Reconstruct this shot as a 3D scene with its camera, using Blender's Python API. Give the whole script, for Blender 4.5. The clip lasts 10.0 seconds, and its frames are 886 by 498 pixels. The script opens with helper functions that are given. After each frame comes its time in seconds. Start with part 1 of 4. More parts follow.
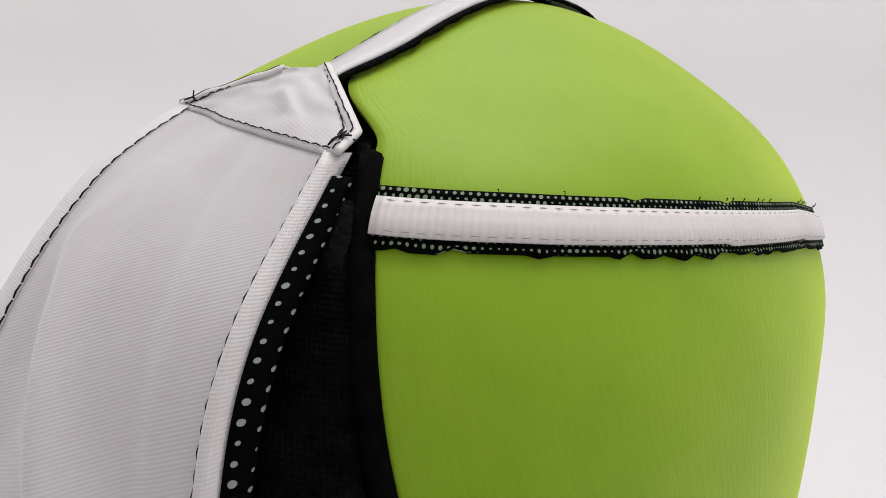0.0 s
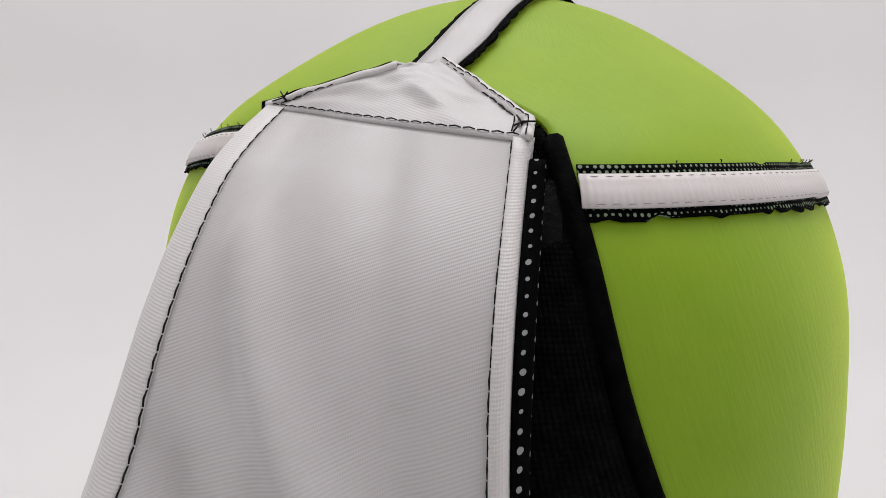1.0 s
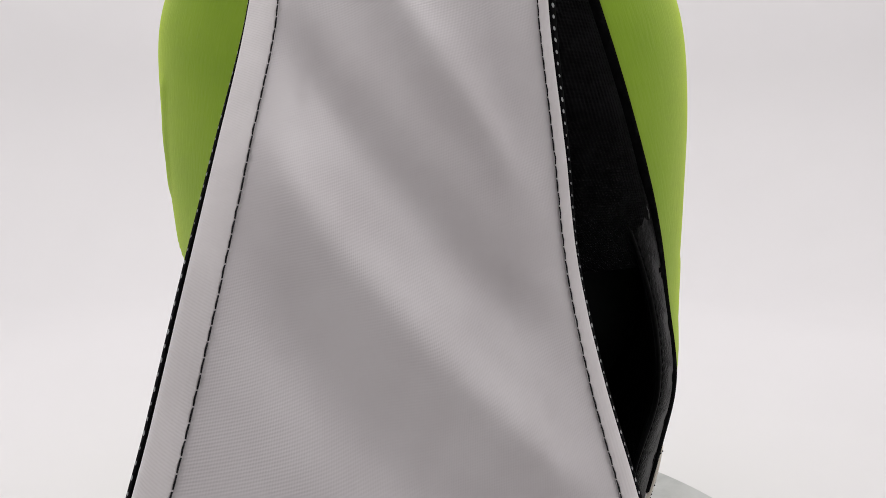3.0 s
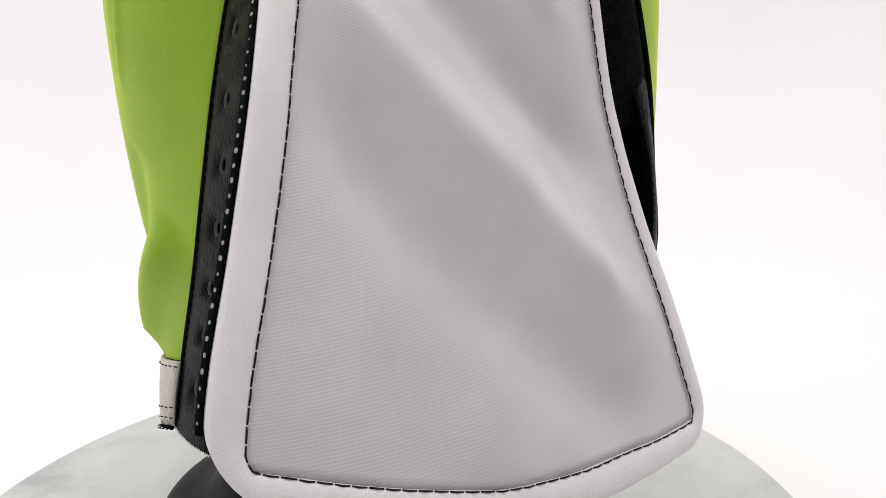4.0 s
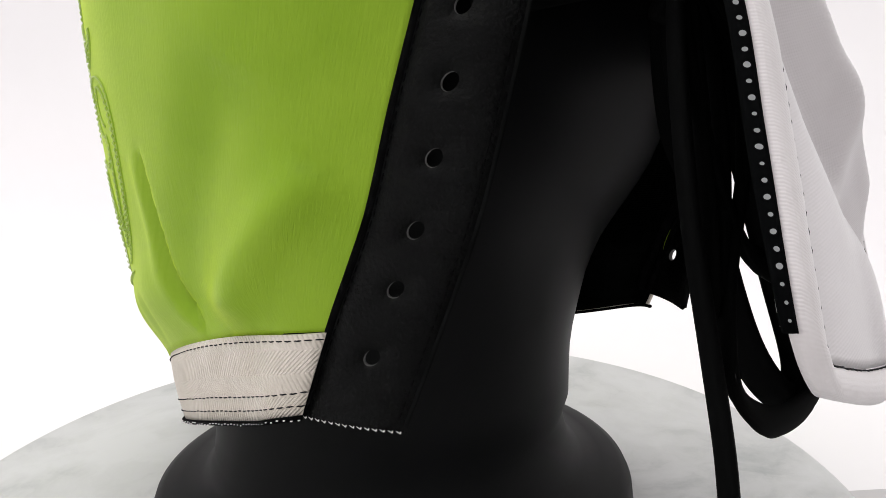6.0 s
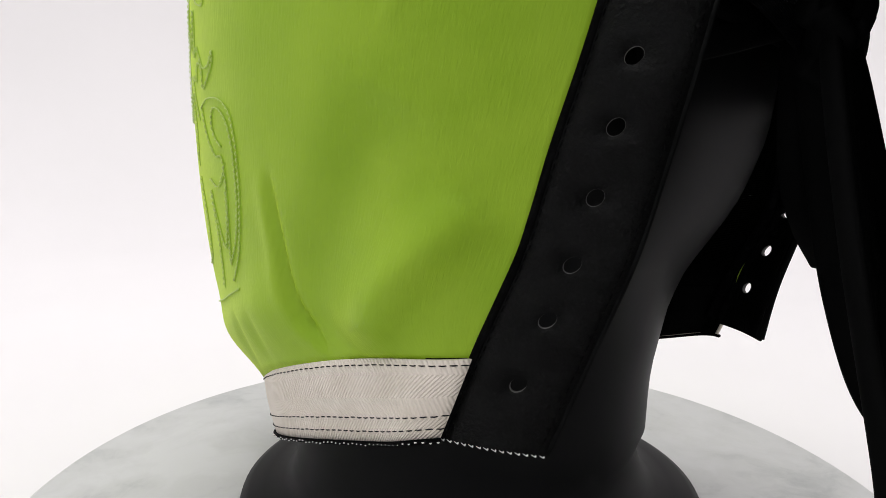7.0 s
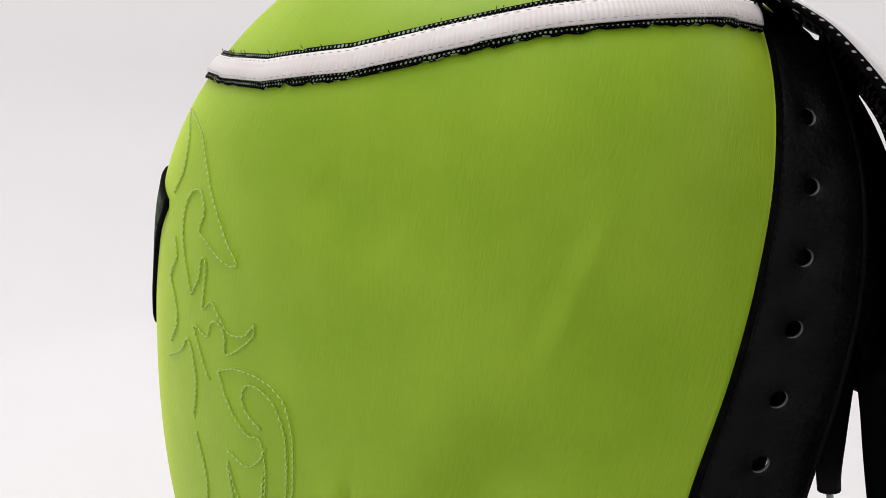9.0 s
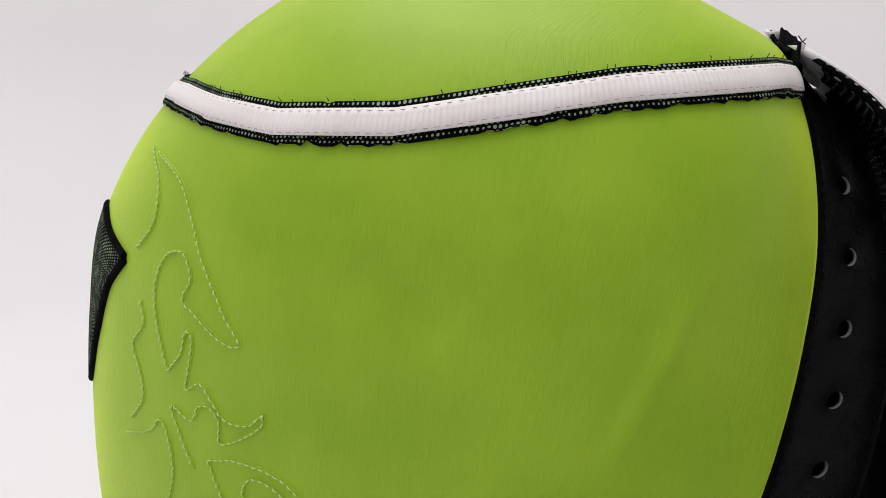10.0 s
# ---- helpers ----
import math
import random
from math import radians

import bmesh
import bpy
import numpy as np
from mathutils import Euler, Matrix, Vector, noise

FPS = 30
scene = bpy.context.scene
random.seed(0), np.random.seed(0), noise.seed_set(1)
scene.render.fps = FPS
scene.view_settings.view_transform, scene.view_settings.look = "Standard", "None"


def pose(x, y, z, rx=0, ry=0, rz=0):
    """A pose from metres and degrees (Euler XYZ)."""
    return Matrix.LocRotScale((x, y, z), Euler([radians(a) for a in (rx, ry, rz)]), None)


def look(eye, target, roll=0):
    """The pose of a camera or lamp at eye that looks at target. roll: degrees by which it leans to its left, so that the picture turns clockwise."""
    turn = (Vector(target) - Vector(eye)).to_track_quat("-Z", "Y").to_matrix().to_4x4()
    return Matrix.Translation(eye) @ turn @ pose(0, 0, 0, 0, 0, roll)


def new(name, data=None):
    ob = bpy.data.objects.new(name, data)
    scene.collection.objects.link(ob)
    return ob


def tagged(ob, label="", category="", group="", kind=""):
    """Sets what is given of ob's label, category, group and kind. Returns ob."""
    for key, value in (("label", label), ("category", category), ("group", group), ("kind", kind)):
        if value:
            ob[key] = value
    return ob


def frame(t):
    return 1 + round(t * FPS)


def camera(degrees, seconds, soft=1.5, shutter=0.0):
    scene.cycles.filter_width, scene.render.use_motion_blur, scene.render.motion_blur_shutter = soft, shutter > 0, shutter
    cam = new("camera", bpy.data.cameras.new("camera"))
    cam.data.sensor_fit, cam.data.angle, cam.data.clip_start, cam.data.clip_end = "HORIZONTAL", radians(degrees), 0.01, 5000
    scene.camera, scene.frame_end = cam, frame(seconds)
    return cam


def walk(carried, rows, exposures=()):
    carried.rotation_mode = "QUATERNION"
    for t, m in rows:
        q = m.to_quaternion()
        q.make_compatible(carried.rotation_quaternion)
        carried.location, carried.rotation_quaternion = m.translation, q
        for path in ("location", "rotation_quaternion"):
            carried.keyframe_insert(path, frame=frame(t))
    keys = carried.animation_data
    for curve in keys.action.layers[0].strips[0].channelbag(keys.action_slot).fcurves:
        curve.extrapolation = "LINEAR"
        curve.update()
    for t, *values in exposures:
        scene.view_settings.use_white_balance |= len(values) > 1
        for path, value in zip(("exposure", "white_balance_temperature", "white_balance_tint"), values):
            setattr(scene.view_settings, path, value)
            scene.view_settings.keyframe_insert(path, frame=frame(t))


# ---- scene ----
# ---- camera and walk ----
cam = camera(64.87, 10.0, soft=0.7)


def held(x, y, z, pitch, roll, yaw):
    return pose(x, y, z, 90 + pitch, 0, yaw) @ pose(0, 0, 0, 0, 0, roll)


walk(cam, [
    (0, held(0.0851, -0.1769, 0.2589, -11.01, 2.70, 27.97)),
    (0.6, held(0.0568, -0.1888, 0.2568, -11.35, 0.43, 20.70)),
    (1, held(0.0363, -0.2043, 0.2556, -10.63, -0.27, 13.95)),
    (1.5, held(0.0274, -0.2195, 0.2379, -6.60, -0.98, 9.11)),
    (2, held(0.0083, -0.2430, 0.2253, -8.40, -0.07, 3.27)),
    (2.5, held(-0.0041, -0.2660, 0.2093, -7.20, 0.07, -0.32)),
    (3, held(-0.0138, -0.2721, 0.1789, -7.37, -0.45, -5.43)),
    (3.2, held(-0.0213, -0.2705, 0.1722, -7.63, -1.19, -7.75)),
    (4.3, held(-0.0741, -0.2628, 0.1433, -9.23, -1.31, -21.63)),
    (4.5, held(-0.0894, -0.2591, 0.1408, -9.38, -1.29, -24.41)),
    (5, held(-0.1187, -0.2420, 0.1310, -10.19, -1.75, -30.39)),
    (5.2, held(-0.1304, -0.2318, 0.1302, -10.14, -2.18, -32.69)),
    (6.3, held(-0.1791, -0.1799, 0.1364, -10.02, -0.97, -47.22)),
    (6.5, held(-0.1909, -0.1770, 0.1364, -9.73, -0.63, -46.79)),
    (7, held(-0.1984, -0.1622, 0.1413, -9.06, 1.02, -47.88)),
    (7.5, held(-0.2164, -0.1383, 0.1477, -8.46, -1.32, -52.71)),
    (8, held(-0.2326, -0.1074, 0.1497, -9.11, -0.18, -59.44)),
    (8.5, held(-0.2322, -0.0884, 0.1869, -9.37, 1.21, -65.12)),
    (9, held(-0.2269, -0.0751, 0.2156, -8.35, 2.17, -66.53)),
    (9.5, held(-0.2195, -0.0518, 0.2245, -9.05, 3.13, -73.13)),
    (10, held(-0.2206, -0.0269, 0.2360, -10.54, 3.50, -78.28)),
], exposures=[
    (0.0, 0.0), (1.0, -0.12), (2.0, -0.13), (3.0, 0.0), (4.3, 0.52), (5.2, 0.6), (6.3, 0.35), (7.2, 0.25), (8.0, 0.12), (9.0, 0.15), (9.5, 0.13), (10.0, 0.07),
])

# ---- world and lights ----
world = bpy.data.worlds.new("studio_world")
world.use_nodes = True
world.node_tree.nodes["Background"].inputs[0].default_value = (0.9, 0.92, 1.0, 1)
world.node_tree.nodes["Background"].inputs[1].default_value = 0.05
scene.world = world


def softbox(name, at, aim, size, power, colour):
    data = bpy.data.lights.new(name, "AREA")
    data.shape, data.size, data.size_y = "RECTANGLE", size[0], size[1]
    data.energy, data.color = power, colour
    lamp = new(name, data)
    lamp.matrix_world = look(at, aim)
    return lamp


softbox("ceiling_softbox", (0.0, 0.1, 1.48), (0, 0, 0), (1.3, 1.3), 17.0, (1.0, 0.985, 0.99))


# ---- materials ----
def material(name, colour, rough=0.6, metal=0.0, sheen=0.0, spec=0.5):
    m = bpy.data.materials.new(name)
    m.use_nodes = True
    b = m.node_tree.nodes["Principled BSDF"]
    b.inputs["Base Color"].default_value = (*colour, 1)
    b.inputs["Roughness"].default_value = rough
    b.inputs["Metallic"].default_value = metal
    b.inputs["Sheen Weight"].default_value = sheen
    b.inputs["Sheen Roughness"].default_value = 0.4
    b.inputs["Specular IOR Level"].default_value = spec
    return m, m.node_tree.nodes, m.node_tree.links, b


def node(nodes, kind, **values):
    n = nodes.new(kind)
    for key, value in values.items():
        n.inputs[key.replace("_", " ")].default_value = value
    return n


def maths(nodes, links, op, a, b=None, c=None):
    n = nodes.new("ShaderNodeMath")
    n.operation = op
    for i, v in enumerate((a, b, c)):
        if v is None:
            continue
        if isinstance(v, (int, float)):
            n.inputs[i].default_value = v
        else:
            links.new(v, n.inputs[i])
    return n.outputs[0]


def mottle(nodes, links, b, colour, other, scale, detail=4.0, low=0.35, high=0.65):
    """Mixes two near colours by noise of that scale into the base colour."""
    tc = nodes.new("ShaderNodeTexCoord")
    n = node(nodes, "ShaderNodeTexNoise", Scale=scale, Detail=detail)
    links.new(tc.outputs["Object"], n.inputs["Vector"])
    r = nodes.new("ShaderNodeValToRGB")
    r.color_ramp.elements[0].position, r.color_ramp.elements[1].position = low, high
    r.color_ramp.elements[0].color, r.color_ramp.elements[1].color = (*colour, 1), (*other, 1)
    links.new(n.outputs["Fac"], r.inputs["Fac"])
    links.new(r.outputs["Color"], b.inputs["Base Color"])
    return n, r


def uv_axes(nodes, links):
    uv = nodes.new("ShaderNodeUVMap")
    uv.uv_map = "UVMap"
    s = nodes.new("ShaderNodeSeparateXYZ")
    links.new(uv.outputs["UV"], s.inputs[0])
    return s.outputs[0], s.outputs[1]


def bump(nodes, links, b, height, strength, distance):
    n = nodes.new("ShaderNodeBump")
    n.inputs["Strength"].default_value = strength
    n.inputs["Distance"].default_value = distance
    links.new(height, n.inputs["Height"])
    links.new(n.outputs["Normal"], b.inputs["Normal"])


def weave(nodes, links, b, step_u, step_v, strength, distance, grain=0.5):
    """Threads along both axes of the cloth, with uneven grain."""
    u, v = uv_axes(nodes, links)
    a = maths(nodes, links, "SINE", maths(nodes, links, "MULTIPLY", u, 2 * math.pi / step_u))
    c = maths(nodes, links, "SINE", maths(nodes, links, "MULTIPLY", v, 2 * math.pi / step_v))
    h = maths(nodes, links, "MULTIPLY_ADD", a, 0.5, maths(nodes, links, "MULTIPLY", c, 0.35))
    tc = nodes.new("ShaderNodeTexCoord")
    n = node(nodes, "ShaderNodeTexNoise", Scale=900.0, Detail=3.0)
    links.new(tc.outputs["Object"], n.inputs["Vector"])
    h = maths(nodes, links, "MULTIPLY_ADD", n.outputs["Fac"], grain, h)
    bump(nodes, links, b, h, strength, distance)


def twill(nodes, links, b, step, slope, strength, distance):
    """Fine slanting ribs crossed by threads, with uneven grain."""
    u, v = uv_axes(nodes, links)
    rib = maths(nodes, links, "SINE", maths(nodes, links, "MULTIPLY", maths(nodes, links, "MULTIPLY_ADD", u, slope, v), 2 * math.pi / step))
    across = maths(nodes, links, "SINE", maths(nodes, links, "MULTIPLY", u, 2 * math.pi / (step * 0.6)))
    tc = nodes.new("ShaderNodeTexCoord")
    n = node(nodes, "ShaderNodeTexNoise", Scale=1100.0, Detail=3.0)
    links.new(tc.outputs["Object"], n.inputs["Vector"])
    h = maths(nodes, links, "MULTIPLY_ADD", across, 0.3, maths(nodes, links, "MULTIPLY_ADD", n.outputs["Fac"], 1.3, rib))
    bump(nodes, links, b, h, strength, distance)


LIME, nn, ll, bb = material("lime_stretch_cloth", (0.27, 0.45, 0.016), 0.5, 0, 0.75, 0.3)
bb.inputs["Sheen Tint"].default_value = (0.8, 1.0, 0.1, 1)
mottle(nn, ll, bb, (0.245, 0.425, 0.010), (0.29, 0.475, 0.018), 38.0)
u, v = uv_axes(nn, ll)
cb = nn.new("ShaderNodeCombineXYZ")
ll.new(maths(nn, ll, "MULTIPLY", u, 1400.0), cb.inputs[0])
ll.new(maths(nn, ll, "MULTIPLY", v, 160.0), cb.inputs[1])
ribs = node(nn, "ShaderNodeTexNoise", Scale=1.0, Detail=3.0, Roughness=0.6)
ll.new(cb.outputs[0], ribs.inputs["Vector"])
bump(nn, ll, bb, ribs.outputs["Fac"], 0.45, 0.00028)

WHITE, nn, ll, bb = material("white_satin_cloth", (0.66, 0.63, 0.64), 0.38, 0, 0.7, 0.6)
mottle(nn, ll, bb, (0.62, 0.59, 0.597), (0.685, 0.66, 0.667), 45.0)
twill(nn, ll, bb, 0.00066, 0.45, 0.13, 0.00013)

BINDING, nn, ll, bb = material("white_binding_cloth", (0.8, 0.77, 0.77), 0.42, 0, 0.35, 0.5)
mottle(nn, ll, bb, (0.77, 0.74, 0.74), (0.83, 0.8, 0.8), 70.0)
weave(nn, ll, bb, 0.0006, 0.0009, 0.3, 0.0001, 0.6)

RIBBON, nn, ll, bb = material("white_grosgrain_ribbon", (0.8, 0.76, 0.74), 0.5, 0, 0.15, 0.4)
mottle(nn, ll, bb, (0.78, 0.73, 0.71), (0.83, 0.79, 0.78), 90.0)
weave(nn, ll, bb, 0.0012, 0.0030, 0.4, 0.00025, 0.3)

TWILL, nn, ll, bb = material("cream_twill_tape", (0.82, 0.76, 0.66), 0.75, 0, 0.1, 0.3)
mottle(nn, ll, bb, (0.79, 0.73, 0.63), (0.86, 0.80, 0.71), 80.0)
u, v = uv_axes(nn, ll)
zig = maths(nn, ll, "PINGPONG", v, 0.0058)
zag = maths(nn, ll, "ADD", maths(nn, ll, "MULTIPLY", zig, 0.8), u)
hh = maths(nn, ll, "SINE", maths(nn, ll, "MULTIPLY", zag, 2 * math.pi / 0.0013))
bump(nn, ll, bb, hh, 0.6, 0.0003)

def dotted_net(name, step, dot, spread, pale):
    """Black net whose round meshes show the pale cloth behind."""
    m, nn, ll, bb = material(name, (0.01, 0.011, 0.012), 0.8, 0, 0.0, 0.03)
    u, v = uv_axes(nn, ll)
    half, tall = step / 2, step * 0.87
    row = maths(nn, ll, "FLOOR", maths(nn, ll, "DIVIDE", v, tall))
    shift = maths(nn, ll, "MULTIPLY", maths(nn, ll, "MODULO", row, 2.0), half)
    du = maths(nn, ll, "PINGPONG", maths(nn, ll, "ADD", u, shift), half)
    dv = maths(nn, ll, "PINGPONG", maths(nn, ll, "ADD", v, tall / 2), tall / 2)
    dd = maths(nn, ll, "SQRT", maths(nn, ll, "ADD", maths(nn, ll, "MULTIPLY", du, du), maths(nn, ll, "MULTIPLY", dv, dv)))
    tc = nn.new("ShaderNodeTexCoord")
    ns = node(nn, "ShaderNodeTexNoise", Scale=300.0, Detail=2.0)
    ll.new(tc.outputs["Object"], ns.inputs["Vector"])
    size = maths(nn, ll, "MULTIPLY_ADD", ns.outputs["Fac"], spread, dot - spread * 0.5)
    hole = maths(nn, ll, "LESS_THAN", dd, size)
    mix = nn.new("ShaderNodeMix")
    mix.data_type = "RGBA"
    mix.inputs[6].default_value, mix.inputs[7].default_value = (0.002, 0.0023, 0.0025, 1), (*pale, 1)
    ll.new(hole, mix.inputs[0])
    ll.new(mix.outputs[2], bb.inputs["Base Color"])
    bump(nn, ll, bb, hole, 0.5, 0.0003)
    return m


NET = dotted_net("black_dotted_net", 0.0026, 0.00037, 0.0009, (0.33, 0.345, 0.345))
EDGE_NET = dotted_net("black_fine_net", 0.00115, 0.00026, 0.0007, (0.24, 0.31, 0.21))

BLACK, nn, ll, bb = material("black_satin_backing", (0.003, 0.0033, 0.0033), 0.6, 0, 0.0, 0.04)
mottle(nn, ll, bb, (0.002, 0.0023, 0.0023), (0.005, 0.0056, 0.0055), 60.0)
weave(nn, ll, bb, 0.0024, 0.0008, 0.5, 0.0002, 1.2)

STRIP, nn, ll, bb = material("black_coated_cloth", (0.004, 0.0043, 0.0043), 0.48, 0, 0.0, 0.085)
mottle(nn, ll, bb, (0.0012, 0.0014, 0.0014), (0.0035, 0.004, 0.0039), 90.0)
weave(nn, ll, bb, 0.0016, 0.0007, 0.8, 0.0003, 2.0)

FELT, nn, ll, bb = material("black_edge_net", (0.004, 0.004, 0.0045), 0.9, 0, 0.0, 0.04)
mottle(nn, ll, bb, (0.0012, 0.0012, 0.0014), (0.004, 0.0042, 0.0045), 300.0)
weave(nn, ll, bb, 0.0009, 0.0009, 0.7, 0.0003, 1.5)

CORD, nn, ll, bb = material("black_braided_cord", (0.002, 0.0022, 0.0022), 0.85, 0, 0.0, 0.05)
u, v = uv_axes(nn, ll)
bump(nn, ll, bb, maths(nn, ll, "SINE", maths(nn, ll, "MULTIPLY", maths(nn, ll, "ADD", u, v), 2 * math.pi / 0.0011)), 0.8, 0.0003)

FORM, nn, ll, bb = material("matt_black_plastic", (0.004, 0.0044, 0.0046), 0.5, 0, 0.0, 0.09)
nz, rp = mottle(nn, ll, bb, (0.003, 0.0034, 0.0036), (0.005, 0.0055, 0.0057), 30.0, 6.0)
bump(nn, ll, bb, nz.outputs["Fac"], 0.06, 0.0006)

MARBLE, nn, ll, bb = material("pale_grey_marble", (0.6, 0.6, 0.59), 0.3, 0, 0.0, 0.4)
tc = nn.new("ShaderNodeTexCoord")
warp = node(nn, "ShaderNodeTexNoise", Scale=9.0, Detail=6.0)
ll.new(tc.outputs["Object"], warp.inputs["Vector"])
vm = nn.new("ShaderNodeVectorMath")
vm.operation = "MULTIPLY_ADD"
ll.new(warp.outputs["Color"], vm.inputs[0])
vm.inputs[1].default_value = (0.12, 0.12, 0.12)
ll.new(tc.outputs["Object"], vm.inputs[2])
vein = node(nn, "ShaderNodeTexNoise", Scale=22.0, Detail=8.0, Roughness=0.62)
ll.new(vm.outputs[0], vein.inputs["Vector"])
rp = nn.new("ShaderNodeValToRGB")
e = rp.color_ramp.elements
e[0].position, e[0].color = 0.30, (0.33, 0.35, 0.345, 1)
e[1].position, e[1].color = 0.62, (0.56, 0.57, 0.565, 1)
mid = e.new(0.47)
mid.color = (0.5, 0.51, 0.5, 1)
ll.new(vein.outputs["Fac"], rp.inputs["Fac"])
ll.new(rp.outputs["Color"], bb.inputs["Base Color"])

PAPER, nn, ll, bb = material("white_backdrop_paper", (0.84, 0.825, 0.83), 0.9, 0, 0.0, 0.2)
mottle(nn, ll, bb, (0.79, 0.777, 0.782), (0.82, 0.806, 0.811), 2.0)

# greys of the unseen floor and wall added to tone the light
TABLE, nn, ll, bb = material("unseen_floor_grey", (0.5, 0.49, 0.49), 0.6, 0, 0.0, 0.3)
mottle(nn, ll, bb, (0.46, 0.45, 0.45), (0.54, 0.53, 0.53), 5.0)
WALL, nn, ll, bb = material("unseen_wall_grey", (0.74, 0.73, 0.73), 0.8, 0, 0.0, 0.2)
mottle(nn, ll, bb, (0.72, 0.71, 0.71), (0.76, 0.75, 0.75), 4.0)
THREAD, nn, ll, bb = material("black_sewing_thread", (0.012, 0.012, 0.014), 0.7, 0, 0, 0.2)
LIME_THREAD, nn, ll, bb = material("pale_lime_thread", (0.55, 0.70, 0.22), 0.55, 0, 0.2, 0.4)
GREY_THREAD, nn, ll, bb = material("grey_sewing_thread", (0.42, 0.4, 0.41), 0.7, 0, 0, 0.2)
CUT, nn, ll, bb = material("grey_cut_edge", (0.16, 0.16, 0.155), 0.8, 0, 0, 0.2)
TIP, nn, ll, bb = material("clear_plastic_tip", (0.16, 0.16, 0.165), 0.25, 0, 0, 0.5)


# ---- mesh helpers ----
def part(name, bm, mat, parent=None, label="", smooth=True):
    me = bpy.data.meshes.new(name)
    bm.normal_update()
    bm.to_mesh(me)
    bm.free()
    for p in me.polygons:
        p.use_smooth = smooth
    me.materials.append(mat)
    ob = new(name, me)
    if parent:
        ob.parent = parent
    if label:
        ob["label"] = label
    if name in ("seam", "fray"):
        ob["kind"] = "stuff"
    return ob


def thing(name, label, category, at=(0, 0, 0), kind="", group=""):
    ob = new(name)
    ob.location = at
    return tagged(ob, label, category, group, kind)


def sheet(rows, thick=0.0, closed=False, flip=False, uv_scale=1.0):
    """A cloth through rows of points, with true-length UVs; thick: solid, grown to the inner side."""
    bm = bmesh.new()
    layer = bm.loops.layers.uv.new("UVMap")
    P = np.array(rows, float)
    nr, nc = P.shape[:2]
    du = np.zeros((nr, nc))
    dv = np.zeros((nr, nc))
    du[:, 1:] = np.cumsum(np.linalg.norm(np.diff(P, axis=1), axis=2), axis=1)
    dv[1:] = np.cumsum(np.linalg.norm(np.diff(P, axis=0), axis=2), axis=0)
    du = np.repeat(du.mean(0)[None], nr, 0)
    dv = np.repeat(dv.mean(1)[:, None], nc, 1)

    def lay(Q, turn):
        vs = [[bm.verts.new(p) for p in r] for r in Q]
        for i in range(nr - 1):
            for j in range(nc if closed else nc - 1):
                k = (j + 1) % nc
                ids = [(i, j), (i, k), (i + 1, k), (i + 1, j)]
                if turn:
                    ids.reverse()
                f = bm.faces.new([vs[a][b] for a, b in ids])
                for lp, (a, b) in zip(f.loops, ids):
                    lp[layer].uv = (du[a, b] * uv_scale, dv[a, b] * uv_scale)
        return vs

    top = lay(P, flip)
    if thick:
        tu, tv = np.gradient(P, axis=1), np.gradient(P, axis=0)
        n = np.cross(tu, tv)
        n /= np.linalg.norm(n, axis=2)[..., None] + 1e-12
        if flip:
            n = -n
        low = lay(P - n * thick, not flip)
        rim = [(0, j, 0, j + 1) for j in range(nc - 1)] + [(nr - 1, j + 1, nr - 1, j) for j in range(nc - 1)]
        if not closed:
            rim += [(i + 1, 0, i, 0) for i in range(nr - 1)] + [(i, nc - 1, i + 1, nc - 1) for i in range(nr - 1)]
        else:
            rim += [(0, nc - 1, 0, 0), (nr - 1, 0, nr - 1, nc - 1)]
        for a, b, c, d in rim:
            ids = [top[a][b], low[a][b], low[c][d], top[c][d]]
            if flip:
                ids.reverse()
            f = bm.faces.new(ids)
            for lp in f.loops:
                lp[layer].uv = (du[a, b], dv[a, b])
    return bm


def smooth_path(points, n):
    """n points along a smooth curve through the given ones, at even steps of the parameter."""
    K = np.array(points, float)
    k = len(K)
    u = np.linspace(0, k - 1, n)
    i = np.clip(u.astype(int), 0, k - 2)
    t = (u - i)[:, None]
    m = np.gradient(K, axis=0)
    return (2 * t**3 - 3 * t**2 + 1) * K[i] + (t**3 - 2 * t**2 + t) * m[i] + (3 * t**2 - 2 * t**3) * K[i + 1] + (t**3 - t**2) * m[i + 1]


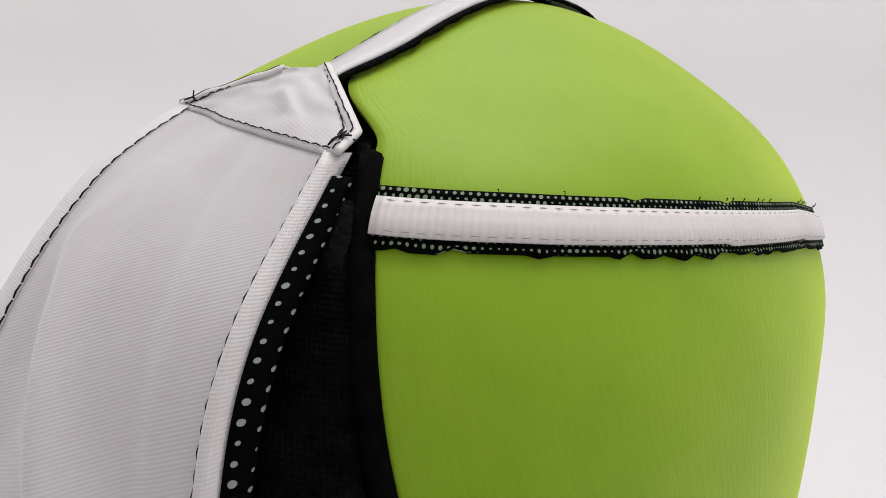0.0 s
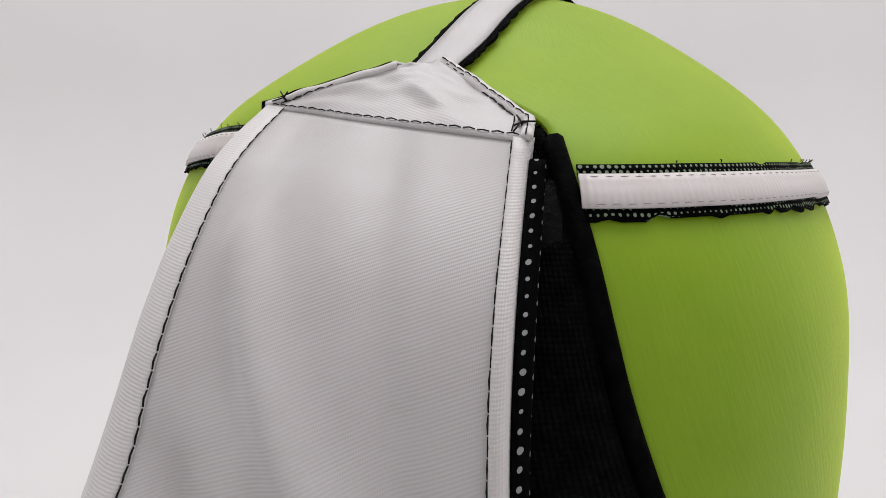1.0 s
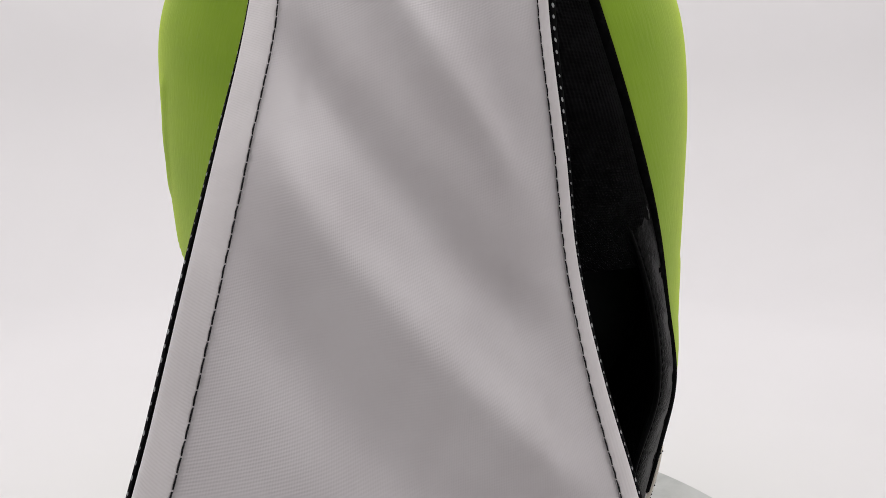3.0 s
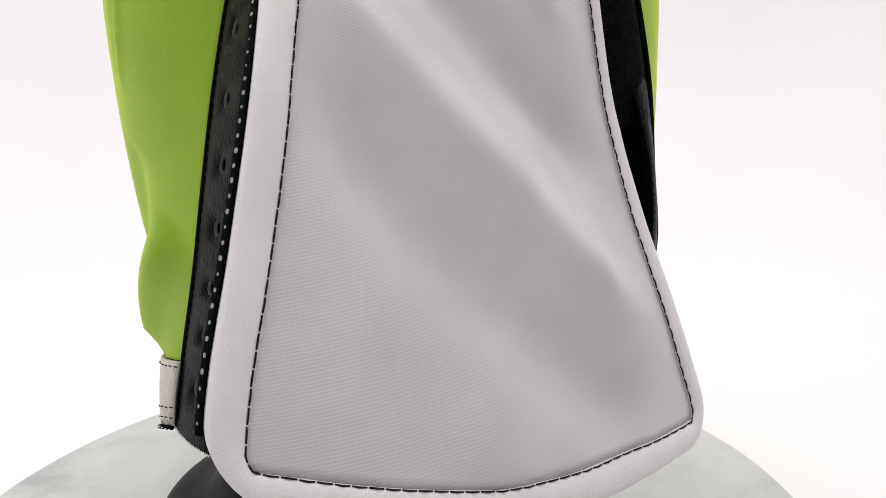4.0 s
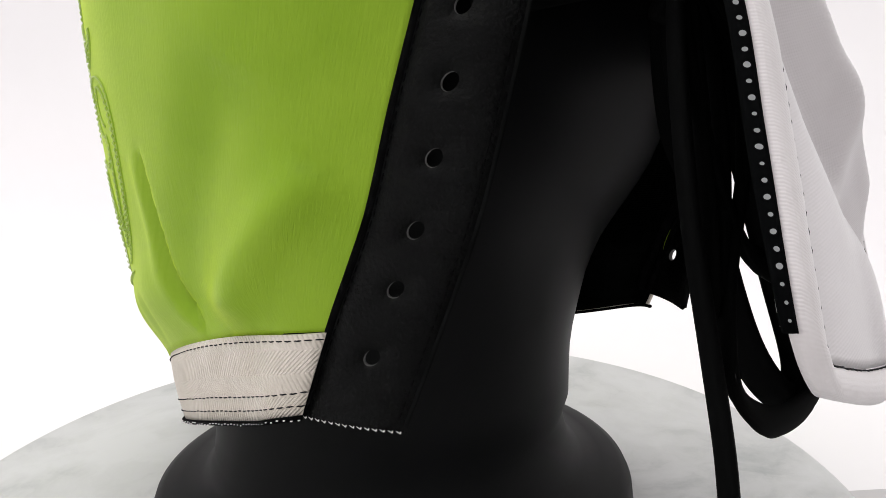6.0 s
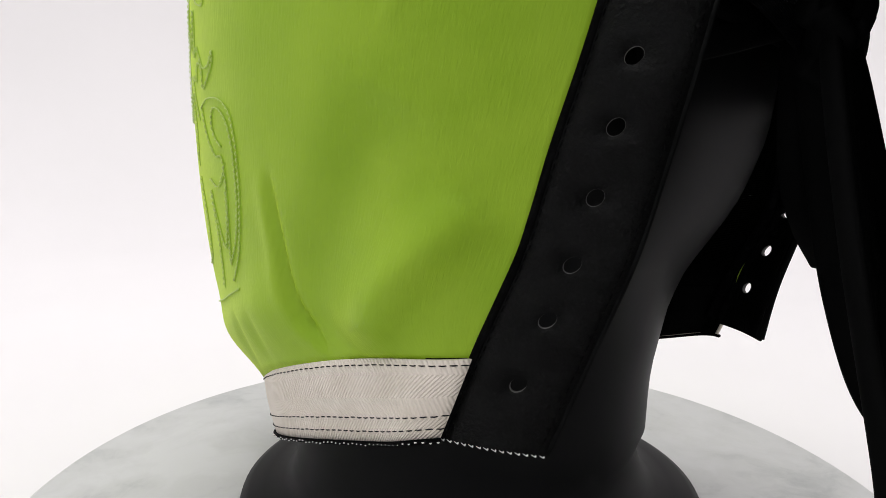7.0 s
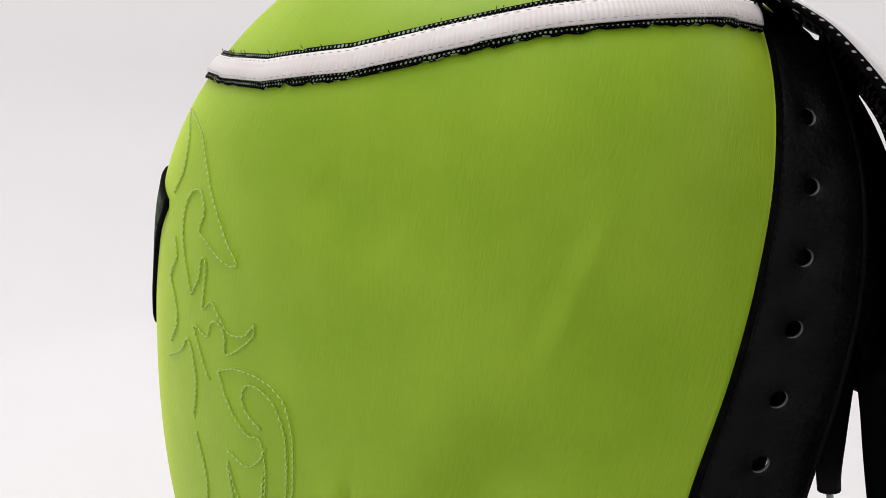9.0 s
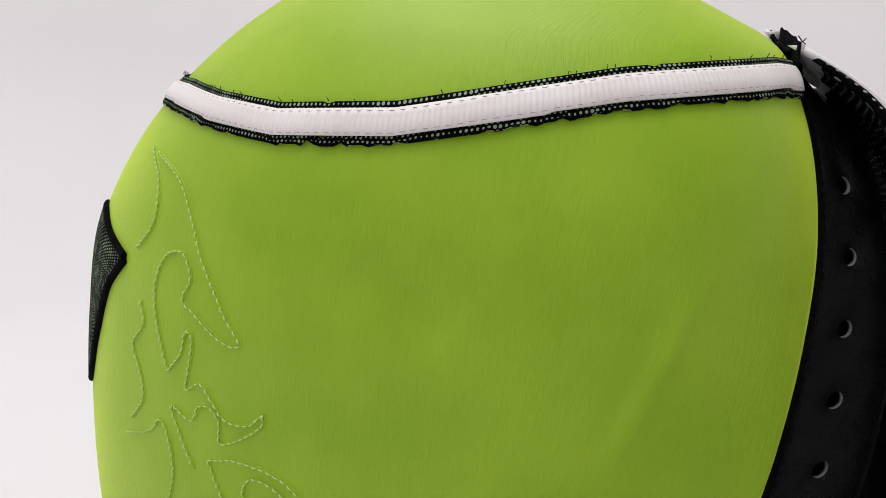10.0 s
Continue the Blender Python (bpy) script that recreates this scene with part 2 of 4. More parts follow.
def tube(path, ra, rb=None, sides=10, up=(0, 0, 1), taper=None, bm=None):
    """A cord of oval section (ra along the side, rb along the normal) on a path, with closed ends."""
    rb = rb or ra
    P = np.array(path, float)
    T = np.gradient(P, axis=0)
    T /= np.linalg.norm(T, axis=1)[:, None] + 1e-12
    U = np.array(up, float) if np.ndim(up) == 2 else np.repeat(np.array([up], float), len(P), 0)
    S = np.cross(T, U)
    S /= np.linalg.norm(S, axis=1)[:, None] + 1e-9
    N = np.cross(S, T)
    bm = bm or bmesh.new()
    layer = bm.loops.layers.uv.verify()
    run = np.concatenate([[0], np.cumsum(np.linalg.norm(np.diff(P, axis=0), axis=1))])
    rings = []
    for i, p in enumerate(P):
        g = 1.0 if taper is None else taper[i]
        rings.append([bm.verts.new(p + g * (ra * math.cos(a) * S[i] + rb * math.sin(a) * N[i])) for a in np.linspace(0, 2 * math.pi, sides, endpoint=False)])
    for i in range(len(P) - 1):
        for j in range(sides):
            k = (j + 1) % sides
            f = bm.faces.new([rings[i][j], rings[i][k], rings[i + 1][k], rings[i + 1][j]])
            for lp, (a, b) in zip(f.loops, ((i, j), (i, j + 1), (i + 1, j + 1), (i + 1, j))):
                lp[layer].uv = (run[a], b * 2 * math.pi * ra / sides)
    bm.faces.new(rings[0][::-1])
    bm.faces.new(rings[-1])
    return bm


def stitches(path, normals, length=0.0024, gap=0.0009, r=0.00022, lift=0.0001, wobble=0.00012, bm=None):
    """Short threads one behind another along a seam."""
    P, N = np.array(path, float), np.array(normals, float)
    run = np.concatenate([[0], np.cumsum(np.linalg.norm(np.diff(P, axis=0), axis=1))])
    bm = bm or bmesh.new()
    s = 0.0
    while s + length < run[-1]:
        ends = []
        for q in (s, s + length * 0.5, s + length):
            p = np.array([np.interp(q, run, P[:, k]) for k in range(3)])
            n = np.array([np.interp(q, run, N[:, k]) for k in range(3)])
            ends.append((p, n / (np.linalg.norm(n) + 1e-9)))
        t = ends[2][0] - ends[0][0]
        t /= np.linalg.norm(t) + 1e-12
        off = random.uniform(-wobble, wobble)
        rings = []
        for k, (p, n) in enumerate(ends):
            sd = np.cross(t, n)
            c = p + sd * off * (1 if k == 1 else 0.3) + n * (lift if k == 1 else -r * 0.6)
            g = 1.0 if k == 1 else 0.8
            rings.append([bm.verts.new(c + g * r * (math.cos(a) * sd + math.sin(a) * n)) for a in (0, 1.257, 2.513, 3.77, 5.027)])
        for k in range(2):
            for j in range(5):
                m = (j + 1) % 5
                bm.faces.new([rings[k][j], rings[k][m], rings[k + 1][m], rings[k + 1][j]])
        bm.faces.new(rings[0][::-1])
        bm.faces.new(rings[2])
        s += length + gap
    return bm


# ---- the head's form: half-width, reach to the face and to the nape at heights ----
STATIONS = np.array([
    (0.0553, 0.0690, 0.1240, 0.0913), (0.0828, 0.0786, 0.1282, 0.0996), (0.1104, 0.0832, 0.1308, 0.1070),
    (0.1403, 0.0861, 0.1310, 0.1144), (0.1702, 0.0880, 0.1286, 0.1197), (0.1978, 0.0887, 0.1236, 0.1182),
    (0.2254, 0.0865, 0.1081, 0.1076), (0.2530, 0.0730, 0.0822, 0.0890), (0.2736, 0.0475, 0.0540, 0.0575),
    (0.2895, 0.0, 0.0, 0.0)])
CROWN, MID_X, MID_Y, TURN = 0.2895, 0.0024, 0.0111, -0.0155
SQ = STATIONS[:, 1:] ** 2
SLOPE = np.gradient(SQ, STATIONS[:, 0], axis=0)


def reach(z):
    Z = STATIONS[:, 0]
    i = int(np.clip(np.searchsorted(Z, z) - 1, 0, len(Z) - 2))
    h = Z[i + 1] - Z[i]
    u = max((z - Z[i]) / h, -0.3)
    v = (2 * u**3 - 3 * u**2 + 1) * SQ[i] + (u**3 - 2 * u**2 + u) * h * SLOPE[i] + (3 * u**2 - 2 * u**3) * SQ[i + 1] + (u**3 - u**2) * h * SLOPE[i + 1]
    return np.sqrt(np.maximum(v, 1e-9))


def to_world(x, y, z):
    c, s = math.cos(TURN), math.sin(TURN)
    return np.array([c * x - s * y + MID_X, s * x + c * y, z])


def to_head(p):
    c, s = math.cos(TURN), math.sin(TURN)
    x, y = p[0] - MID_X, p[1]
    return c * x + s * y, -s * x + c * y


def bearing(p):
    """Degrees round the head: 0 at the nape, negative over its left side, 180 at the face."""
    x, y = to_head(p)
    return math.degrees(math.atan2(x, -(y - MID_Y)))


def bare(phi, z):
    w, front, back = reach(z)
    sn, cs = math.sin(radians(phi)), math.cos(radians(phi))
    d, n = (back, 2.6952) if cs > 0 else (front, 1.8153)
    r = ((abs(sn) / w) ** n + (abs(cs) / d) ** n) ** (-1 / n)
    return to_world(r * sn, MID_Y - r * cs, z)


# edges of the opening at the nape, and the inner edges of its lacing strips
LEFT_OUT = [(-0.0215, -0.0696, 0.262), (-0.0325, -0.0778, 0.2375), (-0.0420, -0.0806, 0.213), (-0.0485, -0.0794, 0.1885), (-0.0541, -0.0758, 0.164),
            (-0.0587, -0.0703, 0.1395), (-0.0630, -0.0653, 0.115), (-0.0680, -0.0570, 0.0905), (-0.0725, -0.0490, 0.066)]
LEFT_IN = [(-0.0130, -0.0830, 0.262), (-0.0220, -0.0920, 0.2375), (-0.0310, -0.0990, 0.213), (-0.0385, -0.1010, 0.1885), (-0.0445, -0.0985, 0.164),
           (-0.0478, -0.0940, 0.1395), (-0.0518, -0.0891, 0.115), (-0.0562, -0.0814, 0.0905), (-0.0624, -0.0744, 0.066)]
RIGHT_OUT = [(0.0222, -0.0825, 0.262), (0.0317, -0.0994, 0.2375), (0.0389, -0.1053, 0.213), (0.0479, -0.1039, 0.1885), (0.0572, -0.0978, 0.164),
             (0.0646, -0.0897, 0.1395), (0.0707, -0.0827, 0.115), (0.0720, -0.0715, 0.0905), (0.0702, -0.0635, 0.066)]
RIGHT_IN = [(0.0080, -0.0930, 0.262), (0.0130, -0.1005, 0.2375), (0.0210, -0.1040, 0.213), (0.0340, -0.1050, 0.1885), (0.0475, -0.1045, 0.164),
            (0.0570, -0.1010, 0.1395), (0.0620, -0.0940, 0.115), (0.0585, -0.0880, 0.0905), (0.0560, -0.0845, 0.066)]
LO, LI, RO, RI = (smooth_path(k, 200)[::-1] for k in (LEFT_OUT, LEFT_IN, RIGHT_OUT, RIGHT_IN))


def on_edge(curve, z):
    return np.array([np.interp(z, curve[:, 2], curve[:, k]) for k in (0, 1)] + [z])


def closing(z):
    """1 where the nape is open, 0 above the patch that closes it."""
    t = min(max((z - 0.2535) / 0.0145, 0), 1)
    return 1 - t * t * (3 - 2 * t)


def drawn_out(z):
    """How far the cloth is still drawn off the bare form at the nape."""
    t = min(max((z - 0.248) / 0.024, 0), 1)
    return 1 - t * t * (3 - 2 * t)


def lips_at(z):
    """Bearings of the two edges of the opening, and how far each edge lies off the bare form."""
    zc = min(max(z, 0.066), 0.262)
    a, b = on_edge(LO, zc), on_edge(RO, zc)
    pa, pb = bearing(a), bearing(b)
    g, d = closing(z), drawn_out(z)
    return pa * g, pb * g, (a - bare(pa, zc)) * d, (b - bare(pb, zc)) * d


LIP_Z = np.linspace(0.0, 0.30, 601)
LIP_ROWS = [lips_at(z) for z in LIP_Z]
LIP = np.array([(a, b, *c, *d) for a, b, c, d in LIP_ROWS])


def lips(z):
    k = min(max(z / 0.0005, 0.0), 599.0)
    i = int(k)
    r = LIP[i] + (LIP[i + 1] - LIP[i]) * (k - i)
    return r[0], r[1], r[2:5], r[5:8]


def tape_base(phi, front, back, rise, mid, level, lean, sag):
    y, x = math.cos(radians(phi)), math.sin(radians(phi))
    r = (abs(x) ** 2.3 + abs(y) ** 2.3) ** (-1 / 2.3)
    Y = -r * y * (front if y < 0 else back)
    return np.array([mid + rise * r * x, -0.007 + Y, level - lean * Y - sag * (Y / 0.08) ** 2])


def with_ends(p, phi, ends):
    """Draws the tape out to the edges of the opening."""
    (pa, da), (pb, db) = ends
    if phi < 0:
        return p + da * math.exp(-((max(pa - phi, 0) / 20) ** 2))
    return p + db * math.exp(-((max(phi - pb, 0) / 20) ** 2))


def tape_ends(shape):
    ends = []
    for edge in (LO, RO):
        pe = bearing(on_edge(edge, 0.075))
        q = tape_base(pe, *shape)
        d = on_edge(edge, max(q[2], 0.066)) - q
        d[2] = 0
        ends.append((pe, d))
    return ends


TOP_SHAPE = (0.080, 0.076, 0.0720, -0.003, 0.0756, 0.300, 0.0125)
LOW_SHAPE = (0.0723, 0.082, 0.0715, -0.002, 0.0522, 0.2936, 0.0061)
TOP_ENDS, LOW_ENDS = tape_ends(TOP_SHAPE), tape_ends(LOW_SHAPE)


def tape_top(phi):
    return with_ends(tape_base(phi, *TOP_SHAPE), phi, TOP_ENDS)


def tape_low(phi):
    return with_ends(tape_base(phi, *LOW_SHAPE), phi, LOW_ENDS)


# creases and soft ridges in the cloth: (bearing, height) from end to end, half-width, height of the fold
FOLDS = [
    ((-74, 0.080), (-46, 0.126), 0.0072, 0.0058), ((-86, 0.080), (-58, 0.150), 0.0100, -0.0036), ((-90, 0.130), (-85, 0.076), 0.0016, -0.0026),
    ((-93, 0.130), (-89, 0.076), 0.0030, 0.0007), ((-113, 0.080), (-124, 0.058), 0.0020, -0.0012), ((-104, 0.084), (-112, 0.064), 0.0022, -0.0010),
    ((-58, 0.168), (-51, 0.204), 0.0020, 0.0011), ((-60, 0.170), (-54, 0.200), 0.0030, -0.0006), ((-95, 0.205), (-82, 0.190), 0.0060, -0.0008),
    ((60, 0.080), (48, 0.150), 0.0050, 0.0016), ((75, 0.090), (60, 0.160), 0.0060, -0.0014)]


def fold(phi, z):
    h = 0.0
    for (p0, z0), (p1, z1), w, d in FOLDS:
        x, y = (phi - p0) * 0.0014, z - z0
        ax, ay = (p1 - p0) * 0.0014, z1 - z0
        l2 = ax * ax + ay * ay
        t = min(max((x * ax + y * ay) / l2, 0), 1)
        q = (x - t * ax) ** 2 + (y - t * ay) ** 2
        h += d * math.exp(-q / (w * w)) * (1 - (2 * t - 1) ** 4) ** 0.5
    return h


def hood(phi, z, soft=True):
    """A place on the mask's cloth."""
    p = bare(phi, z)
    pa, pb, da, db = lips(z)
    if phi <= pa or phi >= pb:
        if phi < 0:
            p = p + da * math.exp(-(((pa - phi) / 24) ** 2))
        else:
            p = p + db * math.exp(-(((phi - pb) / 24) ** 2))
    else:
        t = (phi - pa) / (pb - pa + 1e-9)
        p = p + da * (1 - t) + db * t
    low = tape_top(phi)
    s = (z - low[2]) / 0.03
    if s < 1:
        w = (1 - max(s, 0)) ** 3.2
        p = np.array([p[0] * (1 - w) + low[0] * w, p[1] * (1 - w) + low[1] * w, z])
    if s < 2 and abs(phi) > 70:
        out = np.array([p[0] - MID_X, p[1], 0.0])
        p = p + out / np.linalg.norm(out) * 0.0042 * math.exp(-(((s - 0.42) / 0.38) ** 2)) * min((abs(phi) - 70) / 30, 1)
    if soft and z < 0.23:
        out = p - np.array([MID_X, MID_Y * 0.5, z])
        p = p + out / np.linalg.norm(out) * fold(phi, z) * min(max(s * 3.5, 0.0), 1.0)
    return p


def hood_normal(phi, z):
    a = hood(phi + 0.8, z, False) - hood(phi - 0.8, z, False)
    b = hood(phi, z + 0.0012, False) - hood(phi, z - 0.0012, False)
    n = np.cross(a, b)
    return n / (np.linalg.norm(n) + 1e-12)


def over_crown(x, y):
    """The height of the cloth at a place near the crown."""
    hx, hy = to_head((x, y))
    lo, hi = 0.2, CROWN - 1e-5
    phi = math.degrees(math.atan2(hx, -(hy - MID_Y)))
    r = math.hypot(hx, hy - MID_Y)
    for _ in range(40):
        m = (lo + hi) / 2
        p = to_head(hood(phi, m, False))
        if math.hypot(p[0], p[1] - MID_Y) > r:
            lo = m
        else:
            hi = m
    return lo


# ---- setting: white sweep, ceiling, added unseen floor and wall ----
def turned(profile, steps, inward=False):
    bm = bmesh.new()
    rings = [[bm.verts.new((r * math.cos(a), r * math.sin(a), z)) for a in np.linspace(0, 2 * math.pi, steps, endpoint=False)] for r, z in profile]
    for i in range(len(rings) - 1):
        for j in range(steps):
            k = (j + 1) % steps
            f = [rings[i][j], rings[i][k], rings[i + 1][k], rings[i + 1][j]]
            bm.faces.new(f[::-1] if inward else f)
    for ring, turn in ((rings[0], not inward), (rings[-1], inward)):
        bm.faces.new(ring[::-1] if turn else ring)
    return bm


def swept(profile, a0, a1, steps):
    bm = bmesh.new()
    rings = [[bm.verts.new((r * math.cos(a), r * math.sin(a), z)) for a in np.linspace(radians(a0), radians(a1), steps)] for r, z in profile]
    for i in range(len(rings) - 1):
        for j in range(steps - 1):
            bm.faces.new([rings[i][j + 1], rings[i][j], rings[i + 1][j], rings[i + 1][j + 1]])
    return bm


cove = [(0.75 + 0.35 * math.sin(a), -0.014 + 0.35 * (1 - math.cos(a))) for a in np.linspace(0.15, math.pi / 2, 10)]
tagged(part("backdrop", swept([(0.001, -0.014), (0.45, -0.014), (0.75, -0.014)] + cove + [(1.1, 1.5)], -42, 205, 90), PAPER), "plain white seamless paper sweep under and behind the board", "backdrop", kind="structure")
# unseen floor and wall sector, added to weaken light from the camera's side
tagged(part("floor", swept([(0.001, -0.014), (0.5, -0.014), (1.1, -0.014)], 205, 318, 40), TABLE), "added unseen pale grey floor that tones the bounced light", "floor", kind="structure")
tagged(part("light_wall_south", swept([(1.1, -0.014), (1.1, 0.7), (1.1, 1.5)], 205, 318, 40), WALL), "added unseen pale grey wall facing the sweep, toning the light", "wall", kind="structure")

bm = bmesh.new()
bmesh.ops.create_circle(bm, cap_ends=True, segments=96, radius=1.13, matrix=Matrix.Translation((0, 0, 1.505)))
ceil = bmesh.ops.extrude_face_region(bm, geom=bm.faces[:])
bmesh.ops.translate(bm, verts=[g for g in ceil["geom"] if isinstance(g, bmesh.types.BMVert)], vec=(0, 0, 0.03))
tagged(part("ceiling", bm, PAPER, smooth=False), "plain white ceiling over the set", "ceiling", kind="structure")

# ---- marble board ----
board = [(0.160, -0.014), (0.1692, -0.0125), (0.1708, -0.010), (0.1708, -0.0022), (0.1700, -0.0006), (0.1686, 0.0)]
tagged(part("marble_board", turned(board, 128), MARBLE), "round pale grey veined marble board under the display head", "marble board").location = (0.0009, 0.0048, 0)


# ---- display head: base, neck and head in one ----
NAPE_Z = (0.03, 0.045, 0.062, 0.074, 0.084, 0.094, 0.103, 0.115, 0.122, 0.128, 0.134, 0.147, 0.17, 0.2, 0.25, 0.27)
NAPE_IN = (-0.0030, -0.0032, -0.0036, -0.0022, 0.0008, 0.0030, 0.0042, 0.0066, 0.0078, 0.0092, 0.0103, 0.0115, 0.0122, 0.0115, 0.0060, 0.002)


def display_head():
    rows = []
    for r, z in ((0.080, 0.0), (0.0862, 0.0008), (0.0877, 0.003), (0.0877, 0.0075), (0.0868, 0.0098), (0.0840, 0.0112), (0.0780, 0.0122), (0.0715, 0.0135), (0.0680, 0.0165), (0.0660, 0.022), (0.0648, 0.030)):
        t = min(z / 0.03, 1)
        rows.append([(0.003 * t + r * math.sin(a), 0.006 * t - r * math.cos(a), z) for a in np.linspace(0, 2 * math.pi, 96, endpoint=False)])
    for z in list(np.linspace(0.04, 0.26, 36)) + [0.268, 0.275, 0.280, 0.2835]:
        ring = []
        t = min(max((z - 0.055) / 0.095, 0), 1)
        t = t * t * (3 - 2 * t)
        for a in np.linspace(0, 360, 96, endpoint=False):
            phi = (a + 180) % 360 - 180
            neck = np.array([0.003 + 0.0640 * math.sin(radians(phi)), 0.006 - 0.0655 * math.cos(radians(phi)), z])
            h = hood(phi, max(z, 0.10), False)
            c = np.array([MID_X, MID_Y, h[2]])
            out = h - c
            h = c + out * max(1 - 0.0045 / (np.linalg.norm(out) + 1e-9), 0.2)
            p = neck * (1 - t) + np.array([h[0], h[1], z]) * t
            cs = max(math.cos(radians(phi)), 0)
            p[1] += float(np.interp(z, NAPE_Z, NAPE_IN)) * cs ** 0.6
            ring.append(p)
        rows.append(ring)
    bm = sheet(rows, closed=True)
    bm.verts.ensure_lookup_table()
    n = len(bm.verts)
    bm.faces.new([bm.verts[i] for i in range(n - 96, n)])
    bm.faces.new([bm.verts[i] for i in range(95, -1, -1)])
    return tagged(part("mannequin_head", bm, FORM), "matt black display head on a round base, wearing the mask", "mannequin head")


display_head()

# ---- mask ----
mask = thing("wrestling_mask", "lime green wrestling mask with white trim, open at the nape", "mask", (0, 0, 0.05))


def mask_part(name, bm, mat, parent=None, label="", smooth=True):
    ob = part(name, bm, mat, parent or mask, label, smooth)
    if not parent:
        ob.location = (0, 0, -0.05)
    return ob


def hood_rows(nv=150, nu=230):
    rows = []
    for i in range(nv):
        f = math.sin(math.pi / 2 * (i / (nv - 1))) if i else 0.0
        f = f * 0.9995
        ze = 0.087 + (CROWN - 0.087) * f
        pa, pb, _, _ = lips(ze)
        row = []
        for j in range(nu):
            al = -pa + (360 - pb + pa) * j / (nu - 1)
            phi = -al if al <= 180 else 360 - al
            zt = tape_top(phi)[2]
            row.append(hood(phi, zt + (CROWN - zt) * f))
        rows.append(row)
    return rows


mask_part("hood", sheet(hood_rows(), 0.0011, flip=True), LIME, label="lime green stretch cloth hood with soft folds at the jaw")


inner = [[np.array(p) - np.array((p[0] - MID_X, p[1] - MID_Y, 0)) / max(math.hypot(p[0] - MID_X, p[1] - MID_Y), 0.004) * 0.0026 - np.array((0, 0, 0.001 * i / 75)) for p in r[::2] + r[-1:]] for i, r in enumerate(hood_rows(76, 160))]
mask_part("lining", sheet(inner, 0.0004, flip=True), BLACK, label="black cloth lining")


# cream tape round the neck edge
def tape_rows():
    rows = []
    for i in range(9):
        t = i / 8
        row = []
        for j in range(140):
            al = -TOP_ENDS[0][0] + (360 - TOP_ENDS[1][0] + TOP_ENDS[0][0]) * j / 139
            phi = -al if al <= 180 else 360 - al
            a, b = tape_top(phi), tape_low(phi)
            a[2] += 0.0012
            p = b * (1 - t) + a * t
            out = np.array([p[0], p[1], 0])
            bow = 0.0006 * math.sin(math.pi * t) + 0.0015
            row.append(p + out / np.linalg.norm(out) * bow)
        rows.append(row)
    return rows


TAPE = tape_rows()
tape = mask_part("neck_tape", sheet(TAPE, 0.0012, flip=True), TWILL, label="cream herringbone twill tape")
T = np.array(TAPE)
TN = T - np.array([0, 0, 0])
TN[..., 2] = 0
TN /= np.linalg.norm(TN, axis=2)[..., None]
bm = bmesh.new()
for t, lift in ((0.93, 0.0002), (0.30, 0.0002), (0.13, 0.0002)):
    k = int(t * 8)
    g = t * 8 - k
    stitches(T[k] * (1 - g) + T[k + 1] * g, TN[k], 0.0022, 0.0007, 0.0002, lift, bm=bm)
part("seam", bm, THREAD, tape, "rows of black stitching")
part("lining", sheet(T - TN * 0.0016, 0.0004, flip=True), BLACK, tape, "black cloth lining")
low = T[0] + TN[0] * 0.0002
low[:, 2] -= 0.0006
part("edging", tube(low, 0.0007, 0.0009, 8, TN[0]), EDGE_NET, tape, "black net edging")
part("fray", stitches(low + TN[0] * 0.0007, TN[0], 0.0010, 0.0010, 0.0002, 0.0003, 0.0004), BINDING, tape, "pale frayed threads")

# band round the brow and its net edging
BAND_AT = (-180, -146, -133, -119, -100, -84, -67, -37, -18, 16, 29, 41, 57, 76, 100, 119, 146, 180)
BAND_Z = (0.2455, 0.2418, 0.2390, 0.2371, 0.2387, 0.2431, 0.2478, 0.2535, 0.2550, 0.2478, 0.2476, 0.2470, 0.2458, 0.2441, 0.2400, 0.2380, 0.2418, 0.2455)


def band_line(phi, drop):
    """A place on the band, drop metres down the cloth from its top edge."""
    p = hood(phi, 0.243, False)
    th = math.degrees(math.atan2(p[0], -p[1]))
    z = float(np.interp(th, BAND_AT, BAND_Z))
    step = 0.0004
    d = 0.0
    a = hood(phi, z, False)
    while d < drop:
        z -= step
        b = hood(phi, z, False)
        d += float(np.linalg.norm(b - a))
        a = b
    return a, hood_normal(phi, z)


def band_rows(top, low, lift, nr, frill=0.0, swell=0.0):
    pa, pb, _, _ = lips(0.245)
    al = np.linspace(-pa + 2.6, 360 - pb - 1.0, 300)
    rows = []
    for i in range(nr):
        t = i / (nr - 1)
        row = []
        for k, a in enumerate(al):
            phi = -a if a <= 180 else 360 - a
            w = frill * noise.noise((a * 0.9, t, 3.1)) + frill * 0.6 * noise.noise((a * 3.1, t, 7.7))
            p, n = band_line(phi, top * (1 - t) + low * t + w * (1 if t in (0, 1) else 0))
            row.append(p - n * -(lift + swell * math.sin(math.pi * t)))
        rows.append(row)
    return rows


BAND = band_rows(0.0016, 0.0077, 0.0016, 5, 0, 0.0004)
band = mask_part("brow_band", sheet(BAND, 0.0006), RIBBON, label="white ribbed ribbon sewn round the brow")
part("edging", sheet(band_rows(-0.0004, 0.0022, 0.0011, 3, 0.0007), 0.0005), EDGE_NET, band, "black net edging")
part("edging", sheet(band_rows(0.0071, 0.0093, 0.0011, 3, 0.0008), 0.0005), EDGE_NET, band, "black net edging")
B = np.array(BAND)
BN = np.cross(np.gradient(B, axis=1), np.gradient(B, axis=0))
BN /= np.linalg.norm(BN, axis=2)[..., None]
bm = bmesh.new()
